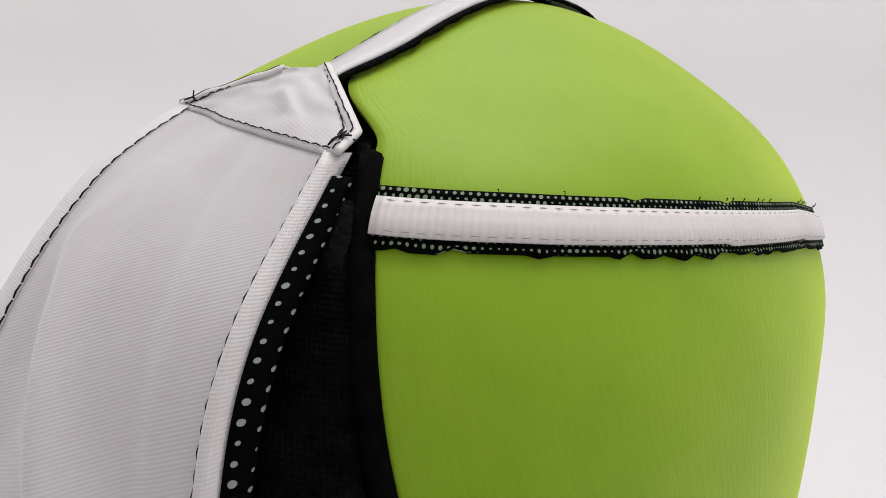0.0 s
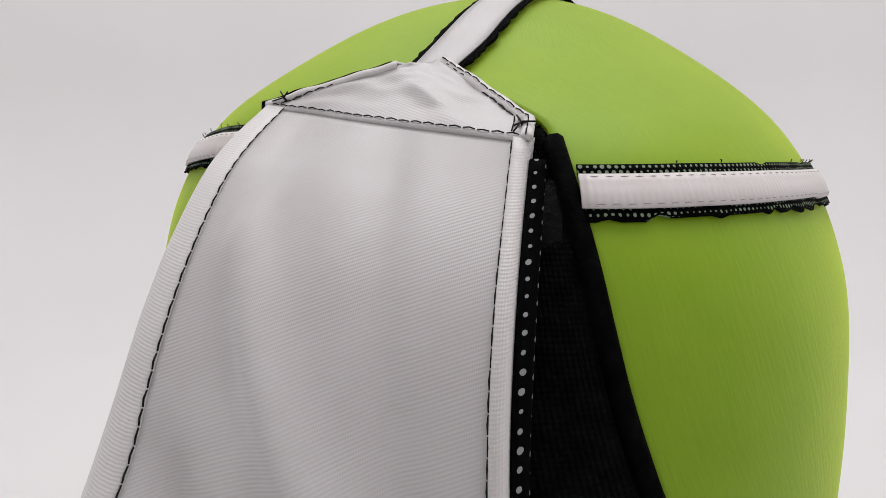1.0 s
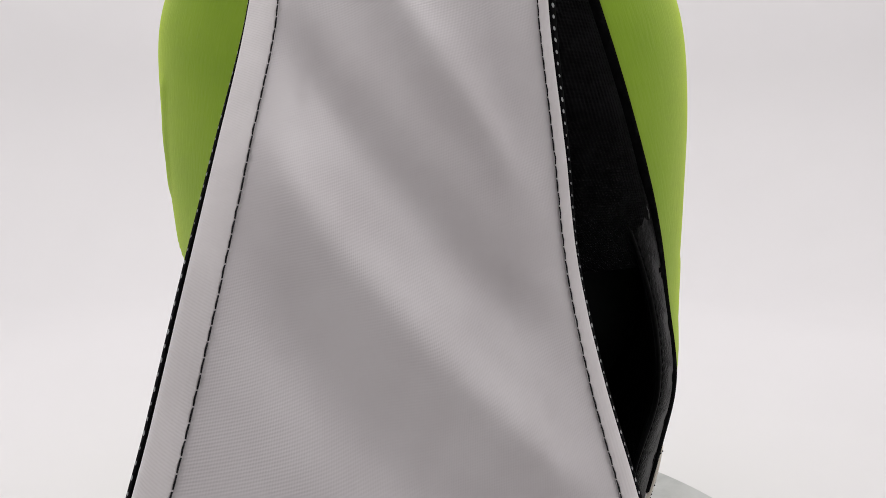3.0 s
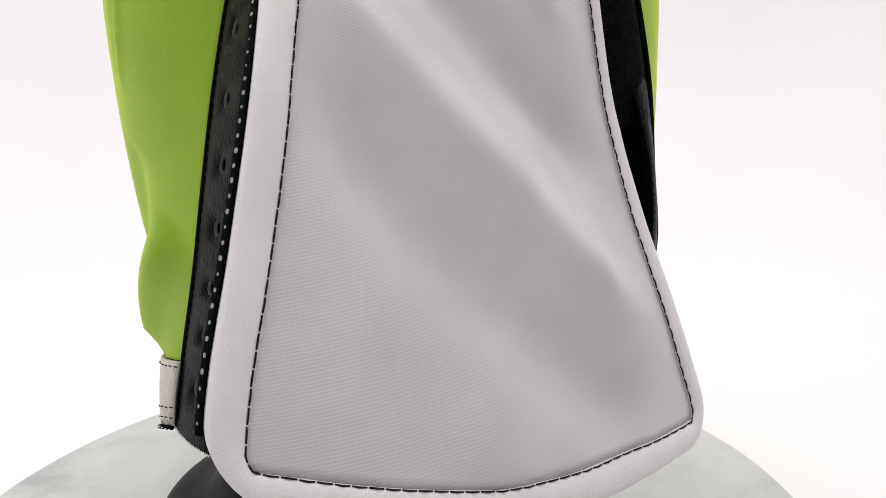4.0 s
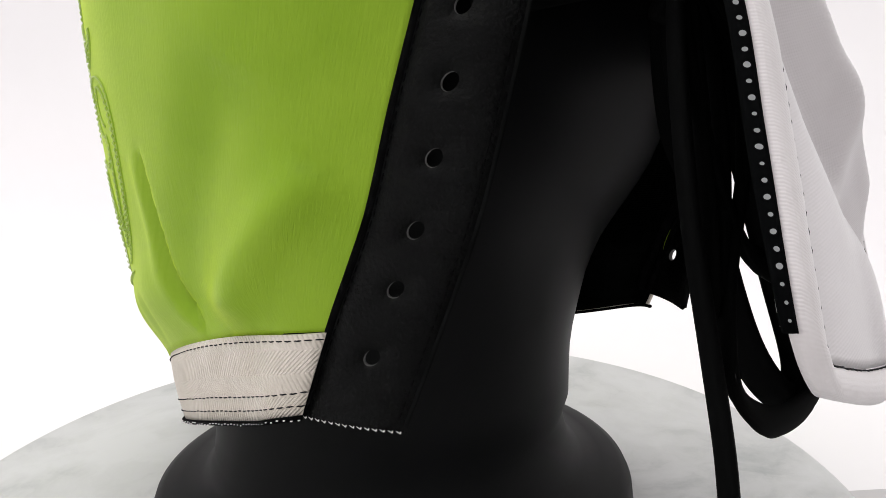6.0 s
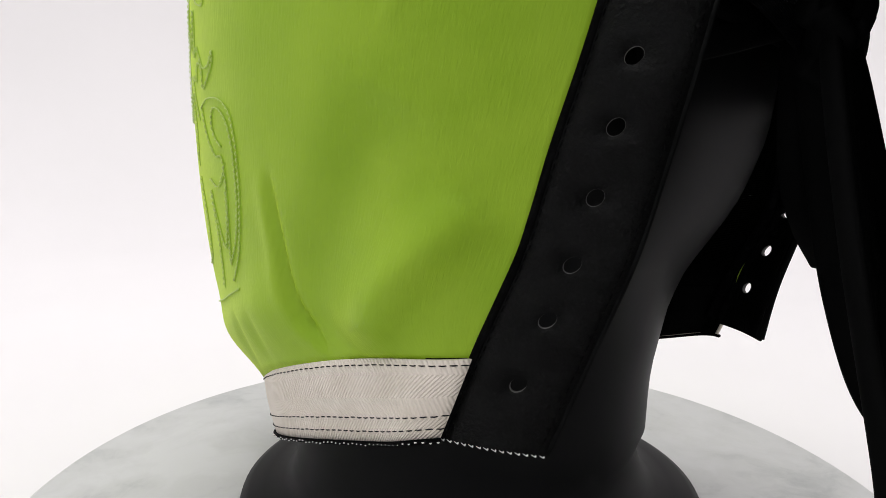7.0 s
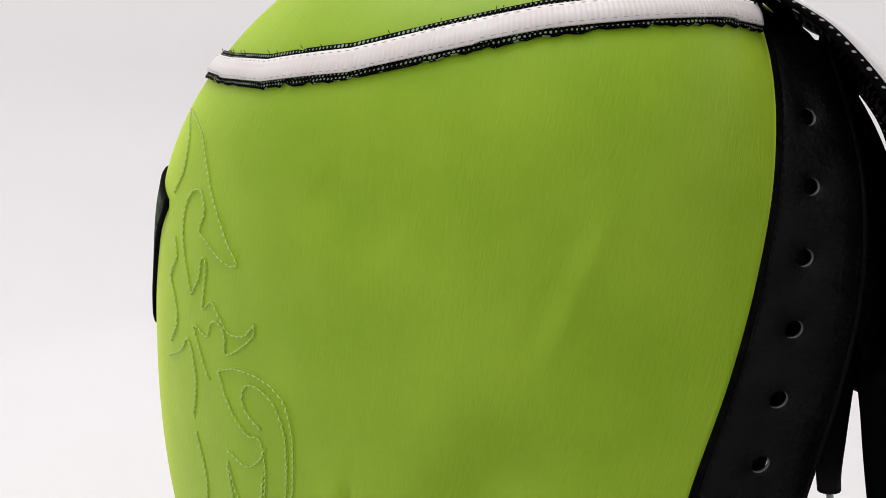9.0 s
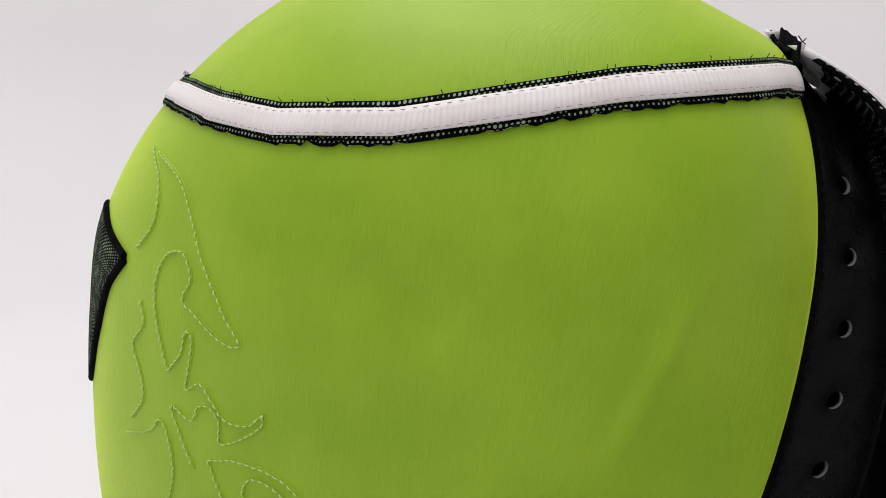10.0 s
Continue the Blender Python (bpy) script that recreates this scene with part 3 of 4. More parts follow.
stitches(B[0] * 0.6 + B[1] * 0.4, BN[0], 0.0013, 0.0011, 0.00008, 0.00006, 0.00003, bm=bm)
stitches(B[4] * 0.6 + B[3] * 0.4, BN[4], 0.0013, 0.0011, 0.00008, 0.00006, 0.00003, bm=bm)
part("seam", bm, GREY_THREAD, band, "fine grey stitching")


def loose_threads(rows, count, parent):
    """Short stray threads that stand off a cut edge."""
    bm = bmesh.new()
    R = np.array(rows)
    for _ in range(count):
        k = random.randrange(1, R.shape[1] - 1)
        n = BN[0][k] * random.uniform(0.1, 0.8)
        away = np.array((0, 0, random.choice((1.0, 1.0, 0.6))))
        along = (R[0][k + 1] - R[0][k - 1]) / np.linalg.norm(R[0][k + 1] - R[0][k - 1]) * random.uniform(-1, 1)
        d = (away + n + along) * random.uniform(0.0003, 0.0008)
        tube([R[0][k], R[0][k] + d * 0.5 + BN[0][k] * 0.0003, R[0][k] + d], 0.00009, None, 4, (0.3, 0.5, 0.8), bm=bm)
    part("fray", bm, FELT, parent, "stray black threads")


loose_threads(band_rows(-0.0004, 0.001, 0.0012, 2), 70, band)


# strap over the crown
def strap_rows(left, right, lift, nr, frill=0.0):
    ys = np.linspace(-0.074, 0.085, 90)
    rows = []
    for i in range(nr):
        t = i / (nr - 1)
        row = []
        for k, y in enumerate(ys):
            w = frill * noise.noise((y * 500, t, 1.3)) * (1 if t in (0, 1) else 0)
            x = -0.0005 + 0.19 * (min(y, 0.02) + 0.074) + left * (1 - t) + right * t + w
            row.append((x, y, over_crown(x, y) + lift + 0.0005 * math.sin(math.pi * t)))
        rows.append(row)
    return rows


strap = mask_part("crown_strap", sheet(strap_rows(-0.0052, 0.0052, 0.0026, 5), 0.0007, flip=True), WHITE, label="white ribbon over the crown")
part("edging", sheet(strap_rows(-0.0072, -0.0044, 0.0018, 3, 0.0008), 0.0006, flip=True), FELT, strap, "black net edging")
part("edging", sheet(strap_rows(0.0044, 0.0066, 0.0018, 3, 0.0007), 0.0006, flip=True), FELT, strap, "black net edging")


# lacing strips with punched holes
def strip_point(out, inn, z, s, lift=0.0):
    a, b = on_edge(out, z), on_edge(inn, z)
    p = a * (1 - s) + b * s
    side = b - a
    n = np.cross(side, (0, 0, 1.0)) * (1 if a[0] < 0 else -1)
    n /= np.linalg.norm(n)
    return p + n * (lift + 0.0012 * math.sin(math.pi * s))


def lacing_strip(name, out, inn, holes, label, low=0.5, high=0.38, foot=0.0655):
    bm = bmesh.new()
    layer = bm.loops.layers.uv.verify()
    flip = out[0][0] > 0
    cuts = [foot] + [(a + b) / 2 for a, b in zip(holes, holes[1:])] + [0.246]
    cuts = sorted(cuts)
    cells = list(zip(cuts, cuts[1:]))

    def face(vs):
        if flip:
            vs = vs[::-1]
        f = bm.faces.new([v for v, _ in vs])
        for lp, (_, t) in zip(f.loops, vs):
            lp[layer].uv = t

    for z0, z1 in cells:
        hz = [h for h in holes if z0 < h < z1]
        hz = hz[0] if hz else (z0 + z1) / 2
        width = float(np.linalg.norm(on_edge(out, hz) - on_edge(inn, hz)))
        mid = float(np.interp(hz, (0.14, 0.19), (low, high)))
        rad = 0.0021
        for lift in (0.0004, -0.0010):
            rim, mids, box = [], [], []
            for k in range(24):
                a = 2 * math.pi * k / 24
                ca, sa = math.cos(a), math.sin(a)
                rim.append((mid + rad * ca / width, hz + rad * sa))
                m = max(abs(ca), abs(sa))
                bs, bz = (mid + (1 - mid) * ca / m if ca > 0 else mid + mid * ca / m), (hz + (z1 - hz) * sa / m if sa > 0 else hz + (hz - z0) * sa / m)
                box.append((bs, bz))
                mids.append((rim[-1][0] * 0.5 + bs * 0.5, rim[-1][1] * 0.5 + bz * 0.5))
            loops = [[(bm.verts.new(strip_point(out, inn, z, s, lift)), (s * width, z)) for s, z in ring] for ring in (rim, mids, box)]
            for r0, r1 in zip(loops, loops[1:]):
                for k in range(24):
                    j = (k + 1) % 24
                    quad = [r0[k], r0[j], r1[j], r1[k]]
                    face(quad if lift > 0 else quad[::-1])
            if lift > 0:
                upper = loops
        for ring_u, ring_l, turn in ((upper[0], loops[0], False), (upper[2], loops[2], True)):
            for k in range(24):
                j = (k + 1) % 24
                if turn and (k in (21, 22, 23, 0, 1, 2)) is False and (k in (9, 10, 11, 12, 13, 14)) is False:
                    continue
                q = [ring_u[j], ring_u[k], ring_l[k], ring_l[j]]
                face(q[::-1] if turn else q)
    bmesh.ops.remove_doubles(bm, verts=bm.verts[:], dist=0.00004)
    strip = mask_part(name, bm, STRIP, label=label)
    for hz in holes:
        width = float(np.linalg.norm(on_edge(out, hz) - on_edge(inn, hz)))
        mid = float(np.interp(hz, (0.14, 0.19), (low, high)))
        wall = [[strip_point(out, inn, hz + 0.00205 * math.sin(a), mid + 0.00205 * math.cos(a) / width, lift) for a in np.linspace(0, 2 * math.pi, 20, endpoint=False)] for lift in (0.0001, -0.0009)]
        part("cut_edge", sheet(wall, 0.00012, closed=True, flip=flip), CUT, strip, "pale cut edge inside a punched hole")
    for s in (0.06, 0.94):
        zs = np.linspace(foot + 0.0025, 0.243, 120)
        path = [strip_point(out, inn, z, s, 0.0004) for z in zs]
        nrm = [p - strip_point(out, inn, z, s, -0.002) for p, z in zip(path, zs)]
        part("seam", stitches(path, nrm, 0.002, 0.0008, 0.00018), FELT, strip)
    edge = [strip_point(out, inn, z, 1.0, -0.0002) for z in np.linspace(foot, 0.245, 80)]
    part("fold", tube(edge, 0.0006, 0.0012, 8, (0, -1, 0)), BLACK, strip, "rolled black edge")
    rim_path = [strip_point(out, inn, z, 0.0, -0.0002) for z in np.linspace(foot, 0.252, 90)]
    part("piping", tube(rim_path, 0.0018 if flip else 0.0011, 0.0020 if flip else 0.0013, 8, (0, -1, 0)), FELT, strip, "narrow black edge")
    if flip:
        turn_in = [strip_point(out, inn, z, -0.12, -0.0028) for z in np.linspace(foot + 0.001, 0.2, 70)]
        part("facing", tube(turn_in, 0.0022, 0.0022, 8, (0, -1, 0)), FELT, strip, "black cloth facing")
    hem = [strip_point(out, inn, foot - 0.0003, s, -0.0003) for s in np.linspace(0, 1, 24)]
    part("hem", tube(hem, 0.0007, 0.0006, 8, (0, 0, 1)), NET, strip, "frayed pale and black hem")
    fray = np.array([strip_point(out, inn, foot - 0.0003, s, 0.0006) for s in np.linspace(0, 1, 24)])
    part("fray", stitches(fray, np.repeat(np.array([(0, -0.7, -0.7)]), len(fray), 0), 0.0012, 0.0008, 0.00026, 0.0004, 0.0004), BINDING, strip, "pale frayed threads")
    return strip


HOLES = [0.0822, 0.0987, 0.1124, 0.1283, 0.1444, 0.1601, 0.1765, 0.193, 0.2095, 0.226]
lacing_strip("lacing_strip", LO, LI, HOLES, "black satin lacing strip with punched holes")
lacing_strip("lacing_strip", RO, RI, [0.0877, 0.1024, 0.1171, 0.1335, 0.149, 0.165, 0.181, 0.197, 0.2135, 0.2295], "black satin lacing strip with punched holes", 0.27, 0.4, 0.0725)

# added black sheet that keeps bright background from showing through the holes
hole_blocker = []
for z in np.linspace(0.151, 0.254, 38):
    a, b = on_edge(LO, z), on_edge(RO, z)
    row = []
    for t in np.linspace(float(np.interp(z, (0.151, 0.188), (0.55, 0.02))), 0.98, 24):
        p = a * (1 - t) + b * t
        row.append(p + np.array((0, -(0.026 - 0.024 * max(z - 0.19, 0) / 0.064) * math.sin(math.pi * t) ** 0.7, 0)))
    hole_blocker.append(row)
mask_part("hole_blocker", sheet(hole_blocker, 0.0008), FELT, label="added black sheet under the lacing, blocking light through the holes")

# ---- flap over the lacing ----
FLAP_L = smooth_path([(-0.0328, -0.0722, 0.2585), (-0.0352, -0.0840, 0.2515), (-0.0366, -0.0932, 0.2440), (-0.0383, -0.1060, 0.2281), (-0.0409, -0.1190, 0.2043), (-0.0448, -0.1318, 0.1804),
                      (-0.0490, -0.1432, 0.1566), (-0.0541, -0.1505, 0.1327), (-0.0595, -0.1575, 0.1089), (-0.0625, -0.1655, 0.080)], 220)[::-1]
FLAP_R = smooth_path([(0.0226, -0.0935, 0.2525), (0.0235, -0.1140, 0.2281), (0.0243, -0.1212, 0.2043), (0.0268, -0.1245, 0.1804), (0.0290, -0.1275, 0.1566),
                      (0.0335, -0.1325, 0.1327), (0.0395, -0.1385, 0.1089), (0.0465, -0.1440, 0.080)], 200)[::-1]
FLAP_FOLDS = [(0.12, 0.33, 0.95, 0.68, 0.075, -0.0040), (0.05, 0.58, 0.74, 0.90, 0.085, -0.0040), (0.10, 0.46, 0.95, 0.84, 0.07, 0.0036),
              (0.25, 0.12, 0.95, 0.52, 0.07, 0.0028), (0.60, 0.62, 0.46, 0.93, 0.07, 0.0016), (0.62, 0.05, 0.85, 0.45, 0.07, -0.0014), (0.25, 0.05, 0.30, 0.30, 0.12, -0.0016)]


def flap(u, v, back=0.0):
    """u from edge to edge, v from the patch to the hem; back: metres towards the head."""
    vv = min(max(v, 0), 1)
    zl, zr = 0.2585 + (0.0950 - 0.2585) * vv, 0.2525 + (0.0810 - 0.2525) * vv
    a, b = on_edge(FLAP_L, zl), on_edge(FLAP_R, zr)
    e = max((vv - 0.93) / 0.07, 0)
    s = b - a
    a, b = a + s * 0.03 * e * e, b - s * 0.035 * e * e
    p = a + (b - a) * u
    uu = min(max(u, 0), 1)
    arc = math.sin(math.pi * uu)
    p[2] -= 0.0085 * arc * vv**4
    d = 0.0065 * arc * (0.35 + 0.65 * vv)
    for u0, v0, u1, v1, w, h in FLAP_FOLDS:
        x, y, ax, ay = u - u0, (v - v0) * 1.8, u1 - u0, (v1 - v0) * 1.8
        t = min(max((x * ax + y * ay) / (ax * ax + ay * ay), 0), 1)
        q = (x - t * ax) ** 2 + (y - t * ay) ** 2
        d += 1.2 * h * math.exp(-q / (w * w)) * min(arc * 1.6, 1) ** 2
    n = np.array([s[1], -s[0], 0.0])
    n /= np.linalg.norm(n)
    return p + n * (d - back)


def flap_rows(u0, u1, v0, v1, nu, nv, back):
    return [[flap(u0 + (u1 - u0) * j / (nu - 1), v0 + (v1 - v0) * i / (nv - 1), back) for j in range(nu)] for i in range(nv)]


back_flap = mask_part("back_flap", sheet(flap_rows(0.03, 0.97, 0.0, 0.962, 60, 100, 0), 0.0008, flip=True), WHITE, label="white satin cloth flap with soft slanting folds")
part("lining", sheet(flap_rows(0.0, 1.0, 0.03, 0.935, 50, 80, 0.0030), 0.0005, flip=True), NET, back_flap, "black net lining with pale dots")
for u, side in ((0.0, -1), (1.0, 1)):
    rows = []
    for k in range(6):
        t = k / 5
        row = []
        for v in np.linspace(0.02, 0.94, 90):
            w = (0.0026 if side < 0 else 0.0036) * math.sin(math.pi * min(v * 3 + 0.15, 0.5)) * (1 - 0.5 * max(v - 0.8, 0) / 0.2)
            row.append(flap(u, v, 0.0012 + w * t) + np.array((side * ((0.0016 if side > 0 else 0.0007) + (0.0008 * max(1 - v / 0.3, 0) if side < 0 else 0)) * math.sin(t * 2.2), 0, 0)))
        rows.append(row)
    part("lining_edge", sheet(rows, 0.0004, flip=side > 0), NET, back_flap, "black net lining turned in along the edge")


def margin(v):
    """Widths of the folded binding on the two long edges, as shares of the flap."""
    return float(np.interp(v, (0, 0.3, 0.8, 1), (0.10, 0.098, 0.064, 0.05))), float(np.interp(v, (0, 0.3, 0.8, 1), (0.036, 0.038, 0.046, 0.042)))


def flap_loop(inset):
    """Round the flap's free edges; inset 0 at the rim, 1 at the seam."""
    low = 0.995 - 0.033 * inset
    round_l, round_r, turn = 0.062 - 0.05 * inset, 0.055 - 0.045 * inset, 0.07 - 0.055 * inset
    out = []
    for v in np.linspace(0, low - turn, 80):
        out.append((0.002 + margin(v)[0] * inset, v))
    a0, b0 = 0.002 + margin(low)[0] * inset, 0.998 - margin(low)[1] * inset
    out += [(a0 + round_l * (1 - math.cos(a)), low - turn + turn * math.sin(a)) for a in np.linspace(0.15, math.pi / 2, 10)]
    out += [(u, low) for u in np.linspace(a0 + round_l, b0 - round_r, 50)[1:-1]]
    out += [(b0 - round_r * (1 - math.cos(a)), low - turn + turn * math.sin(a)) for a in np.linspace(math.pi / 2, 0.15, 10)]
    for v in np.linspace(low - turn, 0, 80):
        out.append((0.998 - margin(v)[1] * inset, v))
    return out


fold_rows = []
for t, rise in ((0.0, -0.0026), (-0.02, -0.0012), (-0.015, 0.0002), (0.08, 0.0009), (0.25, 0.0013), (0.5, 0.0014), (0.75, 0.0012), (0.93, 0.0008), (1.0, 0.0001)):
    rim, seam = flap_loop(0.0), flap_loop(1.0)
    fold_rows.append([flap(a + (c - a) * t, b + (d - b) * t, -rise - 0.00012 * noise.noise((k * 0.35, t * 2, 5.0))) for k, ((a, b), (c, d)) in enumerate(zip(rim, seam))])
binding = part("binding", sheet(fold_rows, 0.0002), BINDING, back_flap, "folded white cloth binding")
SEAM = [flap(a, b, -0.0006) for a, b in flap_loop(0.985)]
SEAM_UP = np.repeat(np.array([(0.0, -0.98, 0.2)]), len(SEAM), 0)
part("seam", stitches(SEAM, SEAM_UP, 0.0026, 0.0003, 0.00019, 0.00012, 0.00008), THREAD, binding, "black stitching along the binding")

# patch that joins flap and crown strap
corner_r = np.array((0.0222, -0.0885, 0.2553))
top_l, top_r = np.array((-0.0048, -0.0742, 0.2657)), np.array((0.0034, -0.0718, 0.2664))


def patch(u, v):
    """Lies flush on the flap at its lower edge and runs up to the strap."""
    if v < 0:
        return flap(u, -v * 0.2, -0.0006)
    l0, r0 = flap(0, 0, -0.0006), flap(1, 0, -0.0006)
    a = l0 + (top_l - l0) * v
    b = r0 + (corner_r - r0) * v / 0.2 if v < 0.2 else corner_r + (top_r - corner_r) * (v - 0.2) / 0.8
    p = a + (b - a) * u + (flap(u, 0, -0.0006) - l0 - (r0 - l0) * u) * (1 - v) ** 2
    lift = 0.0022 * math.sin(math.pi * u) * v * (1 - v) * 2 + 0.0006 * noise.noise((u * 5, v * 5, 2.0)) * min(v * 5, 1)
    lift += 0.0011 * math.exp(-(((u - 0.8 + 0.45 * v) / 0.07) ** 2)) * math.sin(math.pi * min(v * 1.6, 1))
    return p + np.array((0, -0.62, 0.78)) * lift


joint = mask_part("patch", sheet([[patch(j / 39, -0.012 + 1.012 * i / 29) for j in range(40)] for i in range(30)], 0.0005, flip=False), WHITE, label="white cloth patch joining flap and crown strap")
PN = (0, -0.62, 0.78)
right_edge = [patch(1.0, v) for v in np.linspace(1, 0.0, 30)]
left_edge = [patch(0.0, v) for v in np.linspace(1, 0.0, 30)]
part("piping", tube(right_edge, 0.0011, 0.0007, 10, PN), BINDING, joint, "rolled white cloth edge")
part("piping", tube(left_edge, 0.0009, 0.0006, 10, PN), BINDING, joint, "rolled white cloth edge")
hang = [[p + np.array((-0.0014 - 0.0014 * t, 0.0005, 0.0006 - 0.015 * t)) for p in left_edge] for t in (0, 0.5, 1)]
part("edging", sheet(hang, 0.0005), FELT, joint, "black net edging")
bm = bmesh.new()
up = np.repeat(np.array([PN]), 40, 0)
for run in ([(u, 0.02) for u in np.linspace(0.02, 0.98, 40)], [(0.955, v) for v in np.linspace(0.05, 1, 40)], [(1.0, v) for v in np.linspace(0.0, 1, 40)], [(0.045, v) for v in np.linspace(0.05, 1, 40)]):
    stitches([patch(*q) + np.array(PN) * (0.0009 if q[0] == 1.0 else 0.0002) for q in run], up, 0.0022, 0.0004, 0.00014, 0.00012, bm=bm)
for k in range(9):
    c = patch(0.02 if k % 2 else 0.98, 0.12)
    d = np.array([random.uniform(-1, 1), random.uniform(-1, 1), random.uniform(-0.4, 1)])
    d *= 0.0026 / np.linalg.norm(d)
    tube([c - d * 0.5, c + d * 0.1 + np.array(PN) * 0.0008, c + d], 0.00016, None, 5, bm=bm)
part("seam", bm, THREAD, joint, "black stitching with loose thread ends")
# the shadow beneath the patch, put in as a black sheet
shadow_rows = [[patch(0.02 + 0.96 * j / 19, 0.2 + 0.8 * i / 19) - np.array(PN) * 0.0024 for j in range(20)] for i in range(20)]
part("patch_shadow", sheet(shadow_rows, 0.0012), FELT, joint, "black sheet under the patch, standing in for its shadow")

# ---- sewn relief on the cheek ----
SEWN = [
    [(-138.1, 0.2234), (-128.8, 0.2178), (-124.2, 0.2098), (-121.3, 0.2009), (-118.4, 0.1941), (-115.6, 0.1873), (-113.1, 0.1824), (-115.7, 0.1816), (-119.3, 0.1838),
     (-122.8, 0.1873), (-125.0, 0.1896), (-123.3, 0.1948), (-124.4, 0.1994), (-126.2, 0.2009), (-129.6, 0.1988), (-131.7, 0.1917), (-131.6, 0.1837), (-130.0, 0.175), (-128.9, 0.1697)],
    [(-128.9, 0.1697), (-125.7, 0.1754), (-124.4, 0.1814), (-122.9, 0.1804), (-123.9, 0.172), (-124.6, 0.1669), (-121.3, 0.1696), (-118.9, 0.166), (-116.3, 0.1624), (-112.0, 0.1629), (-109.1, 0.1668)],
    [(-109.1, 0.1668), (-109.5, 0.1636), (-112.9, 0.1593), (-117.6, 0.1559), (-117.7, 0.1614), (-119.5, 0.1643), (-122.0, 0.1633), (-123.7, 0.1589), (-128.1, 0.1607), (-126.3, 0.1534), (-123.7, 0.1457)],
    [(-120.4, 0.15), (-115.0, 0.1525), (-109.1, 0.1525), (-105.1, 0.1507), (-102.4, 0.1473), (-101.2, 0.141), (-100.9, 0.135), (-102.1, 0.1197), (-106.1, 0.1042), (-111.8, 0.0926)],
    [(-120.4, 0.15), (-118.4, 0.1427), (-116.0, 0.1376), (-112.5, 0.134), (-109.1, 0.1335), (-108.8, 0.121), (-112.9, 0.0977)],
    [(-108.9, 0.1373), (-112.2, 0.1404), (-113.6, 0.1444), (-112.1, 0.1488), (-109.2, 0.1494), (-106.0, 0.1473), (-103.9, 0.1433), (-102.7, 0.1357), (-103.4, 0.1210), (-106.8, 0.1080), (-112.9, 0.0977)],
    [(-141.1, 0.2243), (-134.7, 0.2164), (-133.8, 0.2065), (-137.8, 0.1985)], [(-135.8, 0.1854), (-135.0, 0.1794), (-138.3, 0.1727), (-136.3, 0.1659), (-135.7, 0.1587), (-139.4, 0.151)]]
SEWN += [
    [(-141.4, 0.1452), (-134.2, 0.1505), (-131.4, 0.1553), (-129.4, 0.1509), (-128.9, 0.1412), (-131.2, 0.1298)],
    [(-119.3, 0.1262), (-114.0, 0.1241), (-110.1, 0.1274), (-108.0, 0.1323)], [(-119.8, 0.1224), (-118.1, 0.114), (-114.9, 0.1033), (-110.9, 0.1131), (-109.1, 0.1243)],
    [(-120.0, 0.1205), (-119.3, 0.106), (-121.8, 0.0874)], [(-137.0, 0.077), (-123.9, 0.0825), (-107.7, 0.091)], [(-130.5, 0.126), (-128.5, 0.112), (-131.0, 0.098), (-136.0, 0.092)]]
for line in SEWN:
    flat = smooth_path(line, 8 * len(line))
    pts = np.array([hood(a, z) for a, z in flat])
    nrm = np.array([hood_normal(a, z) for a, z in flat])
    nrm *= np.where(((pts - np.array((MID_X, MID_Y, 0.16))) * nrm).sum(1) < 0, -1, 1)[:, None]
    grooves = bmesh.new()
    stitches(pts + nrm * 0.0005, nrm, 0.0014, 0.0007, 0.00022, 0.0002, bm=grooves)
    relief = mask_part("sewn_line", tube(pts - nrm * 0.0001, 0.0006, 0.00038, 10, nrm), LIME, label="raised scroll line sewn into the cloth")
    part("seam", grooves, LIME_THREAD, relief, "pale lime stitching")


# eye openings
def eye(side):
    outline = [(-141.5, 0.1945), (-149, 0.1985), (-158, 0.2035), (-166, 0.201), (-170, 0.185), (-167, 0.165), (-166, 0.147), (-160, 0.149), (-154, 0.166), (-148, 0.184)]
    loop = smooth_path(outline + outline[:1], 60)
    pts = np.array([hood(side * -a, z) for a, z in loop])
    nrm = np.array([hood_normal(side * -a, z) for a, z in loop])
    nrm *= np.where(((pts - np.array((MID_X, MID_Y, 0.16))) * nrm).sum(1) < 0, -1, 1)[:, None]
    mid = np.mean(loop, axis=0)
    rows = []
    for t in np.linspace(1, 0.05, 8):
        rows.append([hood(side * -a, z) + 0.0009 * n for (a, z), n in zip(mid + (loop - mid) * t, nrm)])
    pane = mask_part("eye_net", sheet(rows, 0.0004, flip=side < 0), EDGE_NET, label="black net eye panel")
    part("rim", tube(pts + nrm * 0.0004, 0.0015, 0.0010, 8, nrm), FELT, pane, "rough black sewn rim")


eye(-1)
eye(1)

# ---- lace ----
lace = thing("lace", "black braided lace tied in a loose bow behind the flap", "lace", (-0.02, -0.118, 0.16))


def lace_part(name, bm, mat, label=""):
    ob = part(name, bm, mat, lace, label)
    ob.location = (0.02, 0.118, -0.16)
    return ob


def cord(points, n=60, w=0.0036, t=0.0014, up=(0.6, -0.8, 0)):
    return tube(smooth_path(points, n), w, t, 12, up)


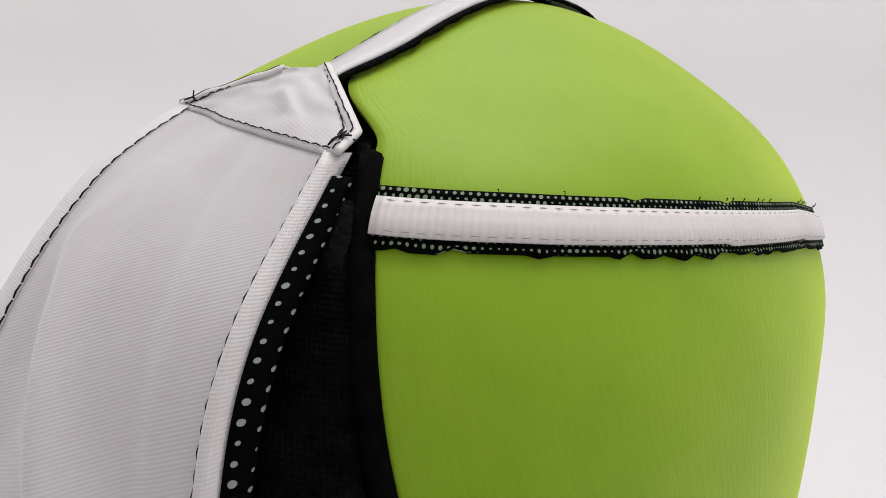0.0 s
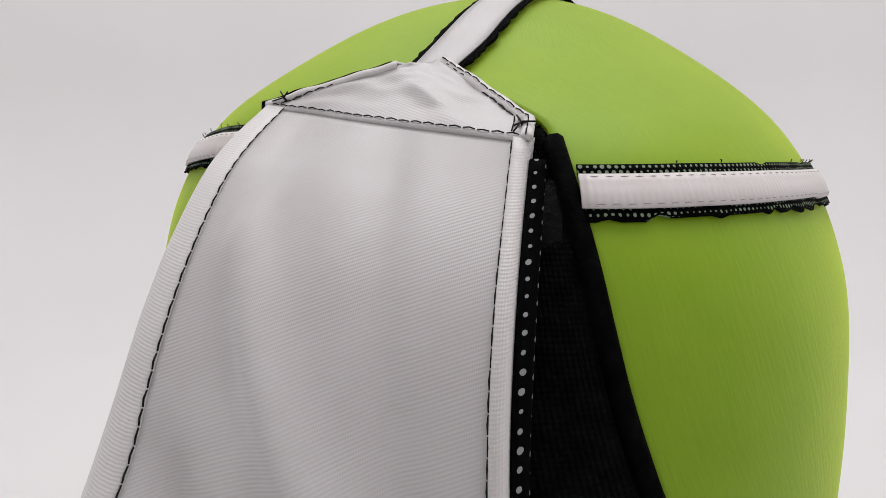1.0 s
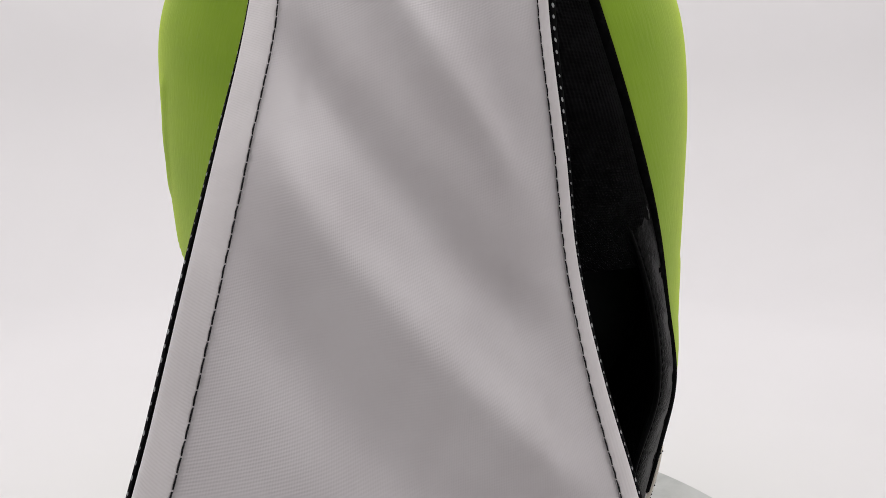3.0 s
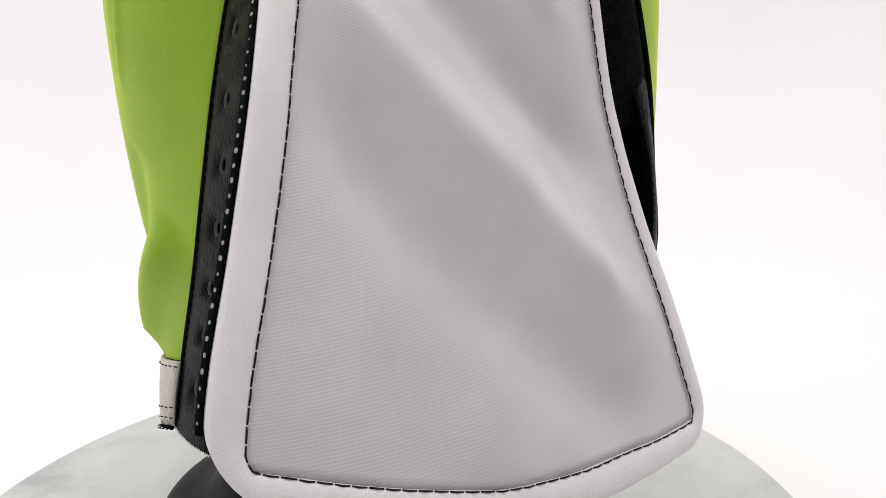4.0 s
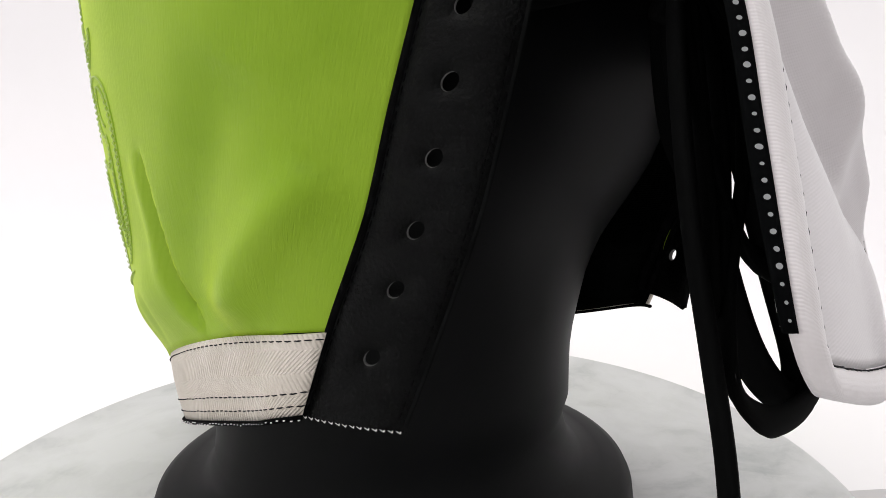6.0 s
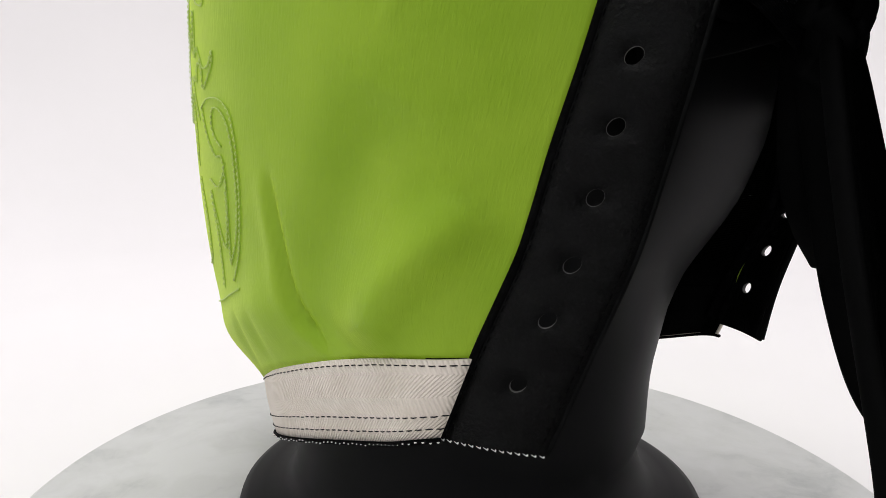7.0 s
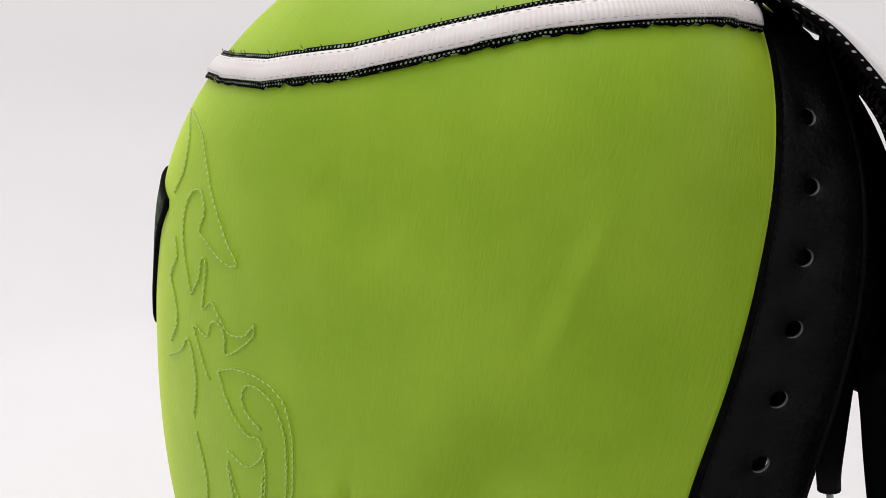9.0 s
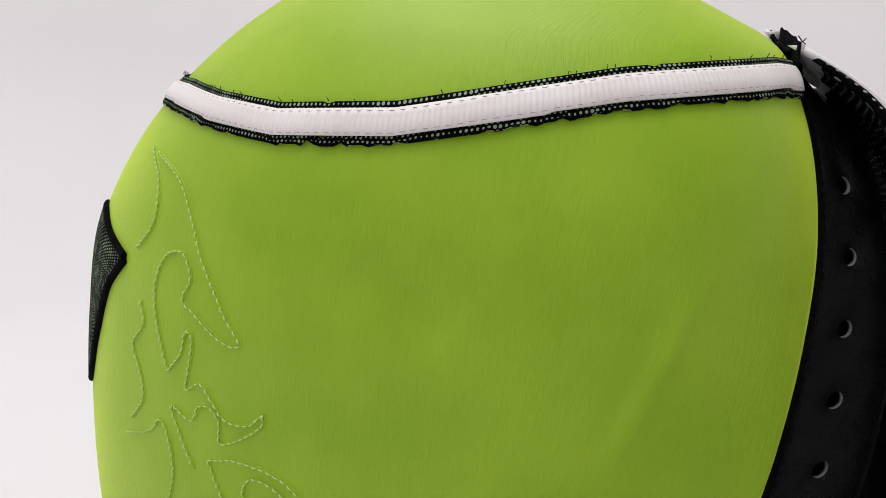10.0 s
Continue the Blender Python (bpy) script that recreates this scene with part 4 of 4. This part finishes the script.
for i in range(5, 9):
    for (o, q, h), (o2, q2, h2) in (((LO, LI, HOLES[i]), (RO, RI, HOLES[i + 1] + 0.005)), ((RO, RI, HOLES[i] + 0.005), (LO, LI, HOLES[i + 1]))):
        a, b = strip_point(o, q, h, 0.5, -0.003), strip_point(o2, q2, h2, 0.5, -0.003)
        m = (a + b) / 2 + np.array((0, -0.0035 - (0.0016 if o is LO else 0), 0))
        lace_part("crossing", cord([a, (a + m) / 2 + np.array((0, -0.002, 0)), m, (b + m) / 2 + np.array((0, -0.002, 0)), b], 30, up=(0, -1, 0.1)), CORD)
KNOT = np.array((-0.016, -0.1165, 0.168))
lace_part("end", cord([KNOT, (-0.0230, -0.1185, 0.1600), (-0.0312, -0.1242, 0.1392), (-0.0376, -0.1305, 0.1158), (-0.0412, -0.1367, 0.0932), (-0.0436, -0.1412, 0.0762), (-0.0452, -0.1434, 0.0660)], 70, 0.0042, 0.0018), CORD, "hanging lace end")
lace_part("tip", tube(smooth_path([(-0.0452, -0.1434, 0.0665), (-0.0460, -0.1446, 0.059), (-0.0465, -0.1452, 0.050)], 12), 0.0014, 0.0012, 10, (0, -1, 0)), TIP, "clear plastic lace tip")
lace_part("loop", cord([KNOT, (-0.0060, -0.1200, 0.1560), (-0.0015, -0.1242, 0.1394), (-0.0086, -0.1285, 0.1234), (-0.0231, -0.1326, 0.1081), (-0.0316, -0.1358, 0.0962), (-0.0340, -0.1388, 0.0840), (-0.0238, -0.1420, 0.0748), (-0.0026, -0.1425, 0.0722), (0.0055, -0.1413, 0.0765), (0.0065, -0.1382, 0.0874), (-0.0015, -0.1349, 0.0998), (-0.0175, -0.1321, 0.1099), (-0.0235, -0.1260, 0.132), (-0.0200, -0.1190, 0.156), KNOT], 140, 0.0034, 0.0016), CORD, "hanging bow loop")
lace_part("loop", cord([KNOT, (-0.0190, -0.1212, 0.150), (-0.0245, -0.1262, 0.130), (-0.0310, -0.1318, 0.108), (-0.0325, -0.1330, 0.100), (-0.0270, -0.1322, 0.104), (-0.0165, -0.1270, 0.126), (-0.0100, -0.1212, 0.148), KNOT], 90, 0.0036, 0.0016), CORD, "short bow loop")
lace_part("end", cord([(-0.002, -0.1050, 0.166), (0.000, -0.1045, 0.150), (0.005, -0.1050, 0.132), (0.0150, -0.1064, 0.1183), (0.0290, -0.1090, 0.106)], 50, up=(1, 0, 0)), CORD, "hanging lace end")
lace_part("tip", tube(smooth_path([(0.0285, -0.1088, 0.1065), (0.038, -0.1112, 0.098), (0.0462, -0.1139, 0.0906)], 12), 0.0014, 0.0012, 10, (0, -1, 0)), TIP, "lace tip")
lace_part("loop", cord([KNOT, (-0.0098, -0.1115, 0.162), (-0.0086, -0.1140, 0.145), (-0.0074, -0.1176, 0.125), (-0.0063, -0.1220, 0.105), (-0.0052, -0.1286, 0.085), (-0.0030, -0.1345, 0.0745), (0.0015, -0.1385, 0.0715), (0.0040, -0.1390, 0.0790), (0.0030, -0.1330, 0.100), (0.0000, -0.1250, 0.130), (-0.0060, -0.1190, 0.155), KNOT], 120, 0.0046, 0.0020, (1, 0, 0)), CORD, "long hanging bow loop")
for drop, out, wide in ((0.0, 0.0, 0.0046), (0.011, 0.004, 0.005), (0.021, 0.002, 0.005), (0.032, -0.002, 0.0048)):
    lace_part("wrap", cord([(0.040, -0.0985 - out * 0.3, 0.155 + drop), (0.022, -0.1060 - out, 0.151 + drop), (0.002, -0.1125 - out, 0.153 + drop), (-0.010 - 0.2 * drop, -0.1150 - out, 0.157 + drop), (-0.016 - 0.62 * drop, -0.1110 - out * 0.3, 0.161 + drop)], 40, wide, 0.0034, (0, -1, 0.2)), CORD, "lace wound across the opening")
lace_part("knot", cord([KNOT + np.array(d) for d in ((-0.008, 0.001, 0.003), (-0.003, -0.004, -0.003), (0.004, -0.005, 0.004), (0.008, -0.001, -0.003), (0.002, 0.003, -0.004), (-0.006, 0.0, 0.004))], 40, 0.0046, 0.0028), CORD, "lace knot")
